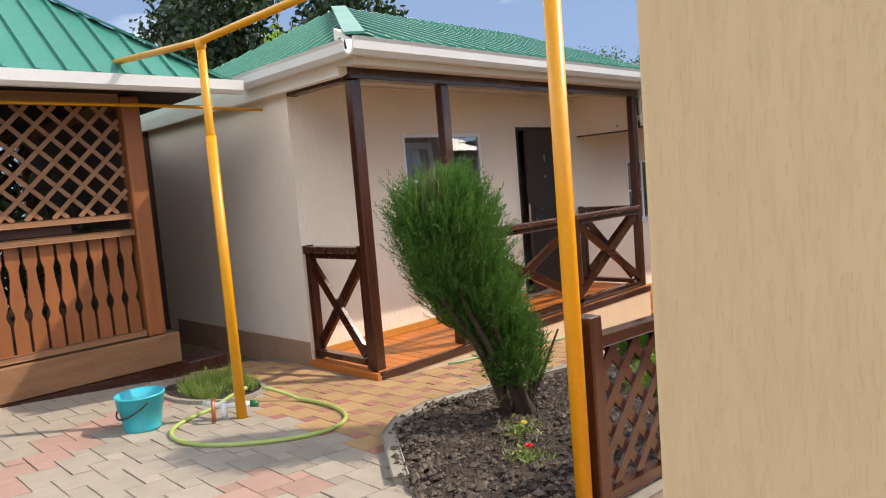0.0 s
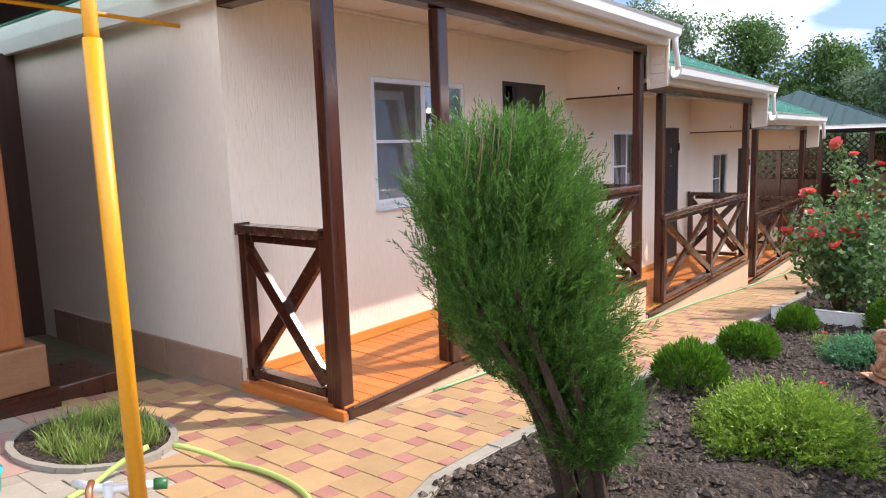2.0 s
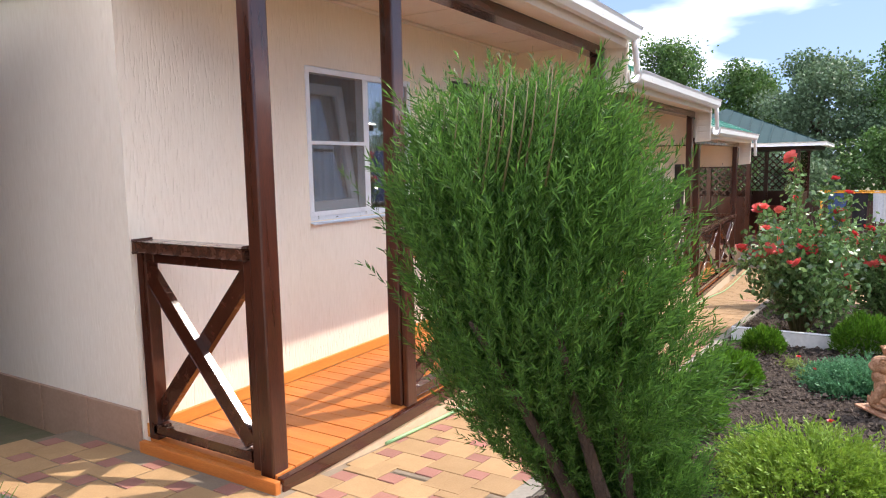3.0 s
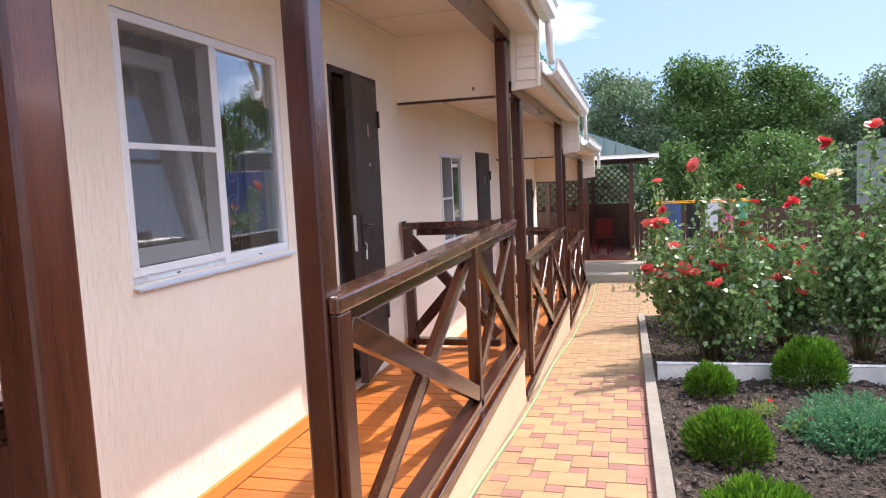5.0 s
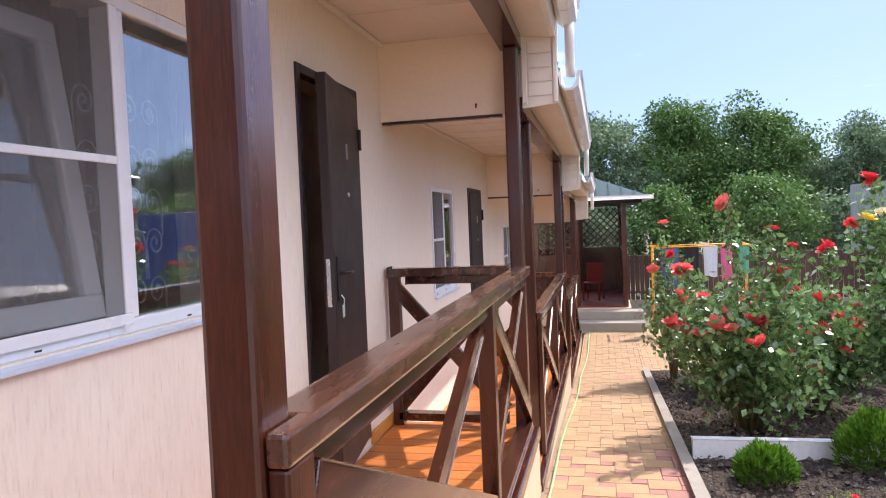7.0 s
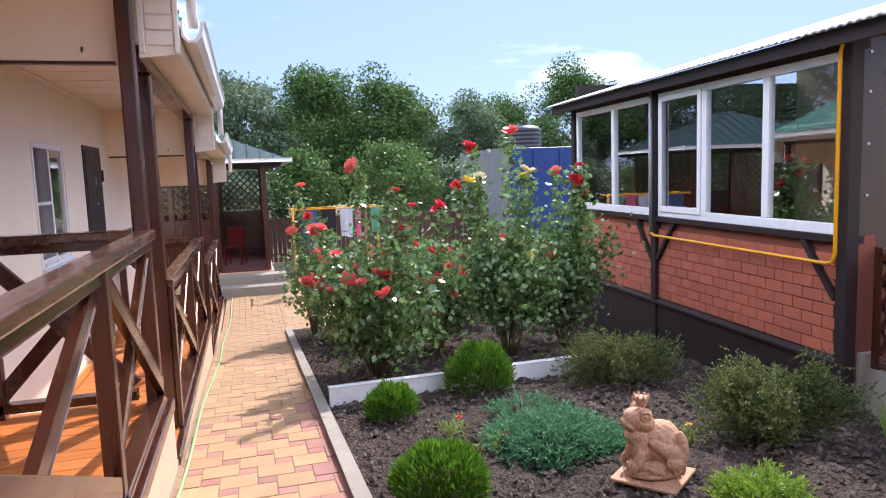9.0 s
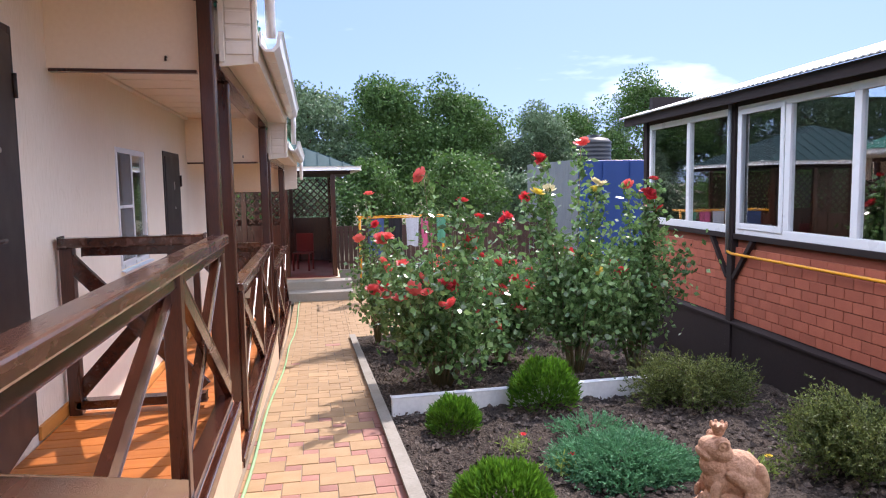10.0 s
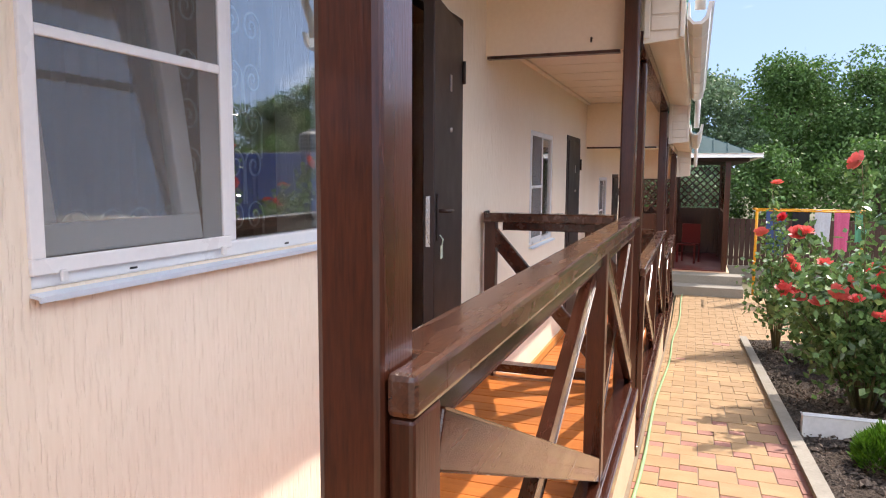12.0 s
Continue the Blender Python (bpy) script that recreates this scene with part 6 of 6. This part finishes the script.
    part("gutter", bm, M_WHITE, t)
    for cx, cy, rot in ((-5.05, 19.7, 20), (-4.45, 20.2, -15)):
        c = thing("plastic_chair", (cx, cy, zf), "red plastic chair standing in the pavilion", "chair", "pavilion chairs")
        c.rotation_euler = (0, 0, radians(rot))
        for name, dims in (("seat", (-0.2, 0.2, -0.2, 0.2, 0.40, 0.43)), ("backrest", (-0.2, 0.2, 0.17, 0.205, 0.43, 0.85))):
            bm = B()
            box(bm, *dims, bev=0.012)
            bm.transform(Matrix.Translation(c.location))
            part(name, bm, M_CHAIR, c)
        for lx in (-0.18, 0.18):
            for ly in (-0.18, 0.18):
                bm = B()
                box(bm, lx - 0.018, lx + 0.018, ly - 0.018, ly + 0.018, 0.0, 0.40)
                bm.transform(Matrix.Translation(c.location))
                part("leg", bm, M_CHAIR, c)


far_pavilion()


def back_fence():
    t = thing("board_fence", (-1.5, 21.6, ZF), "dark brown upright board fence on a concrete strip", "fence")
    bm = B()
    box(bm, -3.85, 3.0, 21.5, 21.7, ZF - 0.1, ZF + 0.20)
    part("footing", bm, M_CONCRETE, t)
    me = None
    x = -3.8
    while x < 3.0:
        if me is None:
            bm = B()
            box(bm, 0, 0.10, -0.012, 0.012, 0, 1.08, bev=0.004)
            ob = part("board", bm, M_BACKFENCE)
            ob.parent = t
            me = ob.data
        else:
            ob = new("board", me)
            ob.parent = t
        ob.location = Vector((x, 21.56, ZF + 0.20)) - t.location
        x += 0.112
    for z in (0.35, 1.1):
        bm = B()
        box(bm, -3.85, 3.0, 21.58, 21.62, ZF + z, ZF + z + 0.06)
        part("rail", bm, M_BACKFENCE, t)


back_fence()


def container():
    t = thing("storage_container", (2.1, 20.0, ZF), "dark blue storage container with grey ribbed side", "container")
    bm = B()
    box(bm, 2.10, 6.0, 20.0, 24.0, ZF, 1.78, bev=0.02)
    part("body", bm, M_BLUE, t)
    bm = B()
    n = 36
    for i in range(n):
        y = 20.05 + 3.9 * i / n
        box(bm, 2.055, 2.10, y, y + 0.09, ZF, 1.80)
    part("ribbed_side", bm, M_GREYSHEET, t, "grey ribbed sheet side", kind="stuff")
    for x in (2.7, 3.4, 4.1, 4.8):
        bm = B()
        box(bm, x, x + 0.06, 19.96, 20.0, ZF + 0.05, 1.74)
        part("door_bar", bm, M_BLUE, t)
    k = thing("water_tank", (2.85, 20.9, 1.78), "black ribbed plastic water tank on the container", "tank")
    bm = B()
    prof = [(0.0, 0.0), (0.42, 0.0)]
    for i in range(5):
        prof += [(0.44, 0.04 + 0.12 * i), (0.44, 0.09 + 0.12 * i), (0.42, 0.11 + 0.12 * i)]
    prof += [(0.36, 0.66), (0.16, 0.72), (0.16, 0.78), (0.0, 0.78)]
    lathe(bm, [(r, z * 0.85) for r, z in prof], (2.85, 20.9, 1.78), 32)
    part("tank_shell", bm, M_TANK, k)


container()


def washing_line():
    t = thing("washing_line", (-2.2, 18.6, ZF), "yellow metal washing frame with lines", "washing line")
    for x in (-3.25, -1.5):
        bm = B()
        tube(bm, [(x, 18.6, ZF - 0.03), (x, 18.6, 0.60)], 0.025, 8)
        part("pole", bm, M_YELLOW, t)
    for y in (18.25, 18.95):
        bm = B()
        tube(bm, [(-3.3, y, 0.60), (-1.45, y, 0.60)], 0.013, 8)
        part("bar", bm, M_YELLOW, t)
    for x in (-3.25, -1.5):
        bm = B()
        tube(bm, [(x, 18.2, 0.60), (x, 19.0, 0.60)], 0.022, 8)
        part("crossbar", bm, M_YELLOW, t)
    for x, w, hh, m, lb in ((-2.95, 0.34, 0.8, M_CLOTH_A, "blue jeans hanging on the line"), (-2.55, 0.28, 0.75, M_CLOTH_B, "black trousers hanging on the line"), (-2.2, 0.26, 0.6, M_CLOTH_E, "pale towel hanging on the line"),
                            (-1.9, 0.24, 0.7, M_CLOTH_C, "pink towel hanging on the line"), (-1.6, 0.20, 0.55, M_CLOTH_D, "green cloth hanging on the line")):
        c = thing("hung_cloth", (x, 18.25, 0.6), lb, "laundry", "laundry on the line")
        v, f = [], []
        for s in (0, 1):
            for j in range(7):
                for i in range(7):
                    u, q = i / 6, j / 6
                    v.append((x + (u - 0.5) * w * (1 - 0.15 * q), 18.25 + 0.02 * math.sin(u * 9 + x * 5) * (0.3 + q) + 0.02 * s, 0.61 - hh * q + 0.02 * math.sin(u * 6)))
            o = 49 * s
            f += [(o + j * 7 + i, o + j * 7 + i + 1, o + (j + 1) * 7 + i + 1, o + (j + 1) * 7 + i) for j in range(6) for i in range(6)]
        raw("cloth", v, f, m, c)


washing_line()


# ---- trees beyond the fence ----
def tree(x, y, z, h, w, mat, label, n=21000, leaf=0.175, group="trees behind the yard", conifer=False, low=0.14):
    t = thing("tree", (x, y, z), label, "tree", group)
    bm = B()
    tube(bm, [(x, y, z - 0.2), (x + 0.1, y, z + 0.3 * h), (x - 0.1, y + 0.1, z + 0.62 * h), (x, y, z + 0.9 * h)], 0.026 * h, 10, 0.03)
    part("trunk", bm, M_BARK, t)
    cs = []
    nl = 13 if not conifer else 22
    for k in range(nl):
        a = 2.4 * k + rng.uniform(-0.4, 0.4)
        u = (k + 0.5) / nl
        zz = z + h * (low + (0.88 - low) * u)
        reach = w * (0.95 * math.sin(math.pi * (0.16 + 0.76 * u)) if not conifer else 1.05 - 0.9 * u) * rng.uniform(0.7, 1.1)
        tip = np.array([x + reach * math.cos(a), y + reach * math.sin(a), zz + (0.10 * h if not conifer else -0.02 * h)])
        bm = B()
        tube(bm, [(x, y, zz - 0.08 * h), tuple((np.array([x, y, zz]) + tip) / 2), tuple(tip)], 0.010 * h, 6, 0.015)
        part("limb", bm, M_BARK, t)
        for q in range(5 if not conifer else 3):
            s = rng.uniform(0.35, 1.05)
            centre = np.array([x, y, zz]) * (1 - s) + tip * s + rng.normal(size=3) * 0.05 * h
            m = n // (nl * (5 if not conifer else 3))
            cs.append(centre + unit(rng.normal(size=(m, 3))) * (rng.uniform(0.2, 1.0, (m, 1)) ** 0.5) * np.array([1, 1, 0.75]) * w * rng.uniform(0.24, 0.40))
    top = np.array([x, y, z + 0.92 * h])
    cs.append(top + rng.normal(size=(n // 14, 3)) * np.array([0.2, 0.2, 0.09]) * w)
    c = np.concatenate(cs)
    v, f = leaf_quads(c, rng.normal(size=c.shape) + np.array([0, 0, -0.3]), leaf * rng.uniform(0.6, 1.2, len(c)), leaf * 0.6, rng)
    raw("crown", v, f, mat, t, "leafy uneven crown", kind="stuff")
    return t


GROVE = [(-4.2, 36, 6.5, 2.9, 1), (-0.6, 37.5, 7.1, 3.2, 0), (2.6, 38, 6.8, 3.0, 0), (-7.6, 40, 6.8, 3.0, 0), (5.2, 42, 5.6, 2.6, 1), (8.2, 41, 6.0, 2.8, 1), (11.5, 44, 6.4, 3.0, 0),
         (15.5, 43, 8.2, 3.2, 0), (-11.0, 38, 8.2, 3.3, 0), (-14.8, 36, 8.8, 3.4, 1), (-18.5, 38, 9.4, 3.6, 0), (0.4, 45, 7.0, 3.2, 0), (-22.5, 36, 9.0, 3.6, 0), (20, 44, 7.0, 3.2, 1), (-26.5, 33, 9.5, 3.8, 1)]
for tx, ty, th, tw, kind_of in GROVE:
    tree(tx, ty, ZF, th, tw, M_LEAF_TREE2 if kind_of else M_LEAF_TREE, "pale broad-leaved tree beyond the fence" if kind_of else "dense dark green broad-leaved tree beyond the fence")
for k in range(13):
    tree(-13.5 + 2.9 * k, 30.5 + 1.5 * math.sin(k * 2.1), ZF, 2.9 + 0.6 * math.sin(k * 1.7), 1.9, M_LEAF_TREE if k % 3 else M_LEAF_TREE2, "broad green bush growing beyond the fence", 6000, 0.16, "bushes behind the yard", False, 0.02)
tree(-17.5, 10.5, 0, 8.5, 2.6, M_LEAF_PINE, "dark pine rising behind the roofs", 12000, 0.22, "pines behind the houses", True)
tree(-15.2, 12.5, 0, 7.6, 2.4, M_LEAF_PINE, "dark pine rising behind the roofs", 12000, 0.22, "pines behind the houses", True)
tree(-21.0, 11.0, 0, 9.0, 3.0, M_LEAF_PINE, "tall dark pine behind the summerhouse", 12000, 0.22, "pines behind the houses", True)
tree(-12.6, 9.2, 0, 5.0, 1.5, M_LEAF_LIGHT, "light green shrub-like tree behind the summerhouse", 1800, 0.16, "pines behind the houses")


# ---- paving, piece by piece ----
BIG, SMALL = 0.208, 0.104


def squares(x0, x1, y0, y1):
    """Centres of large and small square pavers that turn round one another and fill the rectangle."""
    out = []
    reach = int(max(x1 - x0, y1 - y0) / BIG) + 6
    cx, cy = (x0 + x1) / 2, (y0 + y1) / 2
    for i in range(-reach, reach + 1):
        for j in range(-reach, reach + 1):
            x, y = cx + i * BIG - j * SMALL, cy + i * SMALL + j * BIG
            for size, px, py in ((BIG, x, y), (SMALL, x + (BIG + SMALL) / 2, y - (BIG - SMALL) / 2)):
                if x0 < px < x1 and y0 < py < y1:
                    out.append((size, px, py))
    return sorted(out, key=lambda q: q[2])


def lay(parent, places, near, rs, x0=-99.0, x1=99.0):
    """Pavers cut to the strip x0 to x1; pieces of their own where near() holds, joined beyond."""
    mats = {"y": M_PAVE_Y, "r": M_PAVE_R, "g": M_PAVE_G, "b": M_PAVE_B}
    made, rest, count = {}, {}, 0
    for size, x, y, k in places:
        xa, xb = max(x - size / 2, x0), min(x + size / 2, x1)
        if xb - xa < 0.02:
            continue
        w, x = round(xb - xa, 3), (xa + xb) / 2
        if near(x, y) and count < 298:
            if (w, size, k) not in made:
                made[w, size, k] = brick_mesh("paver", w - 0.005, size - 0.005, mats[k])
            ob = new("paver", made[w, size, k])
            ob.parent = parent
            ob.location = Vector((x, y, g(y) + rs.uniform(-0.0025, 0.0025))) - parent.location
            count += 1
        else:
            rest.setdefault((w, size, k), []).append((x, y))
    for k in mats:
        if any(key[2] == k for key in rest):
            loose_bricks("outer_pavers", [(x, y, w, size) for (w, size, q), spots in rest.items() if q == k for x, y in spots], mats[k], parent)


def paving():
    rs = random.Random(11)
    path = thing("path", (-4.15, 8.0, g(8.0)), "garden path of yellow and rose square concrete pavers", "path", kind="structure")
    sand_sheet("joint_sand", X_PATH_L - 0.08, X_PATH_R + 0.06, 4.55, 15.0, path)
    places = []
    for size, x, y in squares(X_PATH_L - 0.15, X_PATH_R + 0.10, 4.60, 18.6):
        rose = y < 9.75 and (size == SMALL or x > X_PATH_R - 0.07)
        places.append((size, x, y, "r" if rose or rs.random() < 0.012 else "y"))
    lay(path, places, lambda x, y: y < 13.5, rs, X_PATH_L - 0.02, X_PATH_R + 0.01)
    lay(path, [(size, x, y, "y") for size, x, y in squares(X_PATH_R - 0.15, 0.5, 14.5, 18.6)], lambda x, y: False, rs, X_PATH_R + 0.01)

    yard = thing("courtyard", (-4.0, 2.5, g(2.5)), "courtyard paved in grey, yellow and rose square pavers", "paving", kind="structure")
    sand_sheet("joint_sand", -6.2, 0.5, -3.0, 4.60, yard)
    places = []
    for size, x, y in squares(-6.2, 0.35, -1.7, 4.60):
        if inside(x, y, PATCH) or inside(x, y, BED) or (y > 4.02 and x < X_PATH_L - 0.03):
            continue
        if y > 2.92 + 0.25 * (x < -4.9) or x > -1.75:
            k = "r" if size == SMALL else "y"
        else:
            k = "g"
            if abs((x + 4.72) + (y - 1.75) * 0.9) < 0.20 and y > 1.2 or math.hypot(x + 3.28, y - 2.25) < 0.26:
                k = "b"
        places.append((size, x, y, k))
    lay(yard, places, lambda x, y: -5.2 < x < -3.0 and y > 1.9, rs)
    side = thing("side_path", (-0.6, 5.5, g(5.5)), "side path of yellow pavers beyond the lattice fence", "path", kind="structure")
    edge = [(-1.79, 4.6), (3.5, 4.6), (3.5, 8.45), (0.68, 8.45), (-0.40, 6.36), (-1.79, 6.0)]
    raw("joint_sand", [(x, yy, g(yy) - 0.005) for x, yy in edge], [(0, 1, 2, 3, 4, 5)], M_SAND, side, "sandy joints between the pavers")
    lay(side, [(size, x, y, "y" if size == BIG else "r") for size, x, y in squares(-1.62, 3.4, 4.62, 8.3) if inside(x - 0.12, y, edge)], lambda x, y: False, rs)


paving()
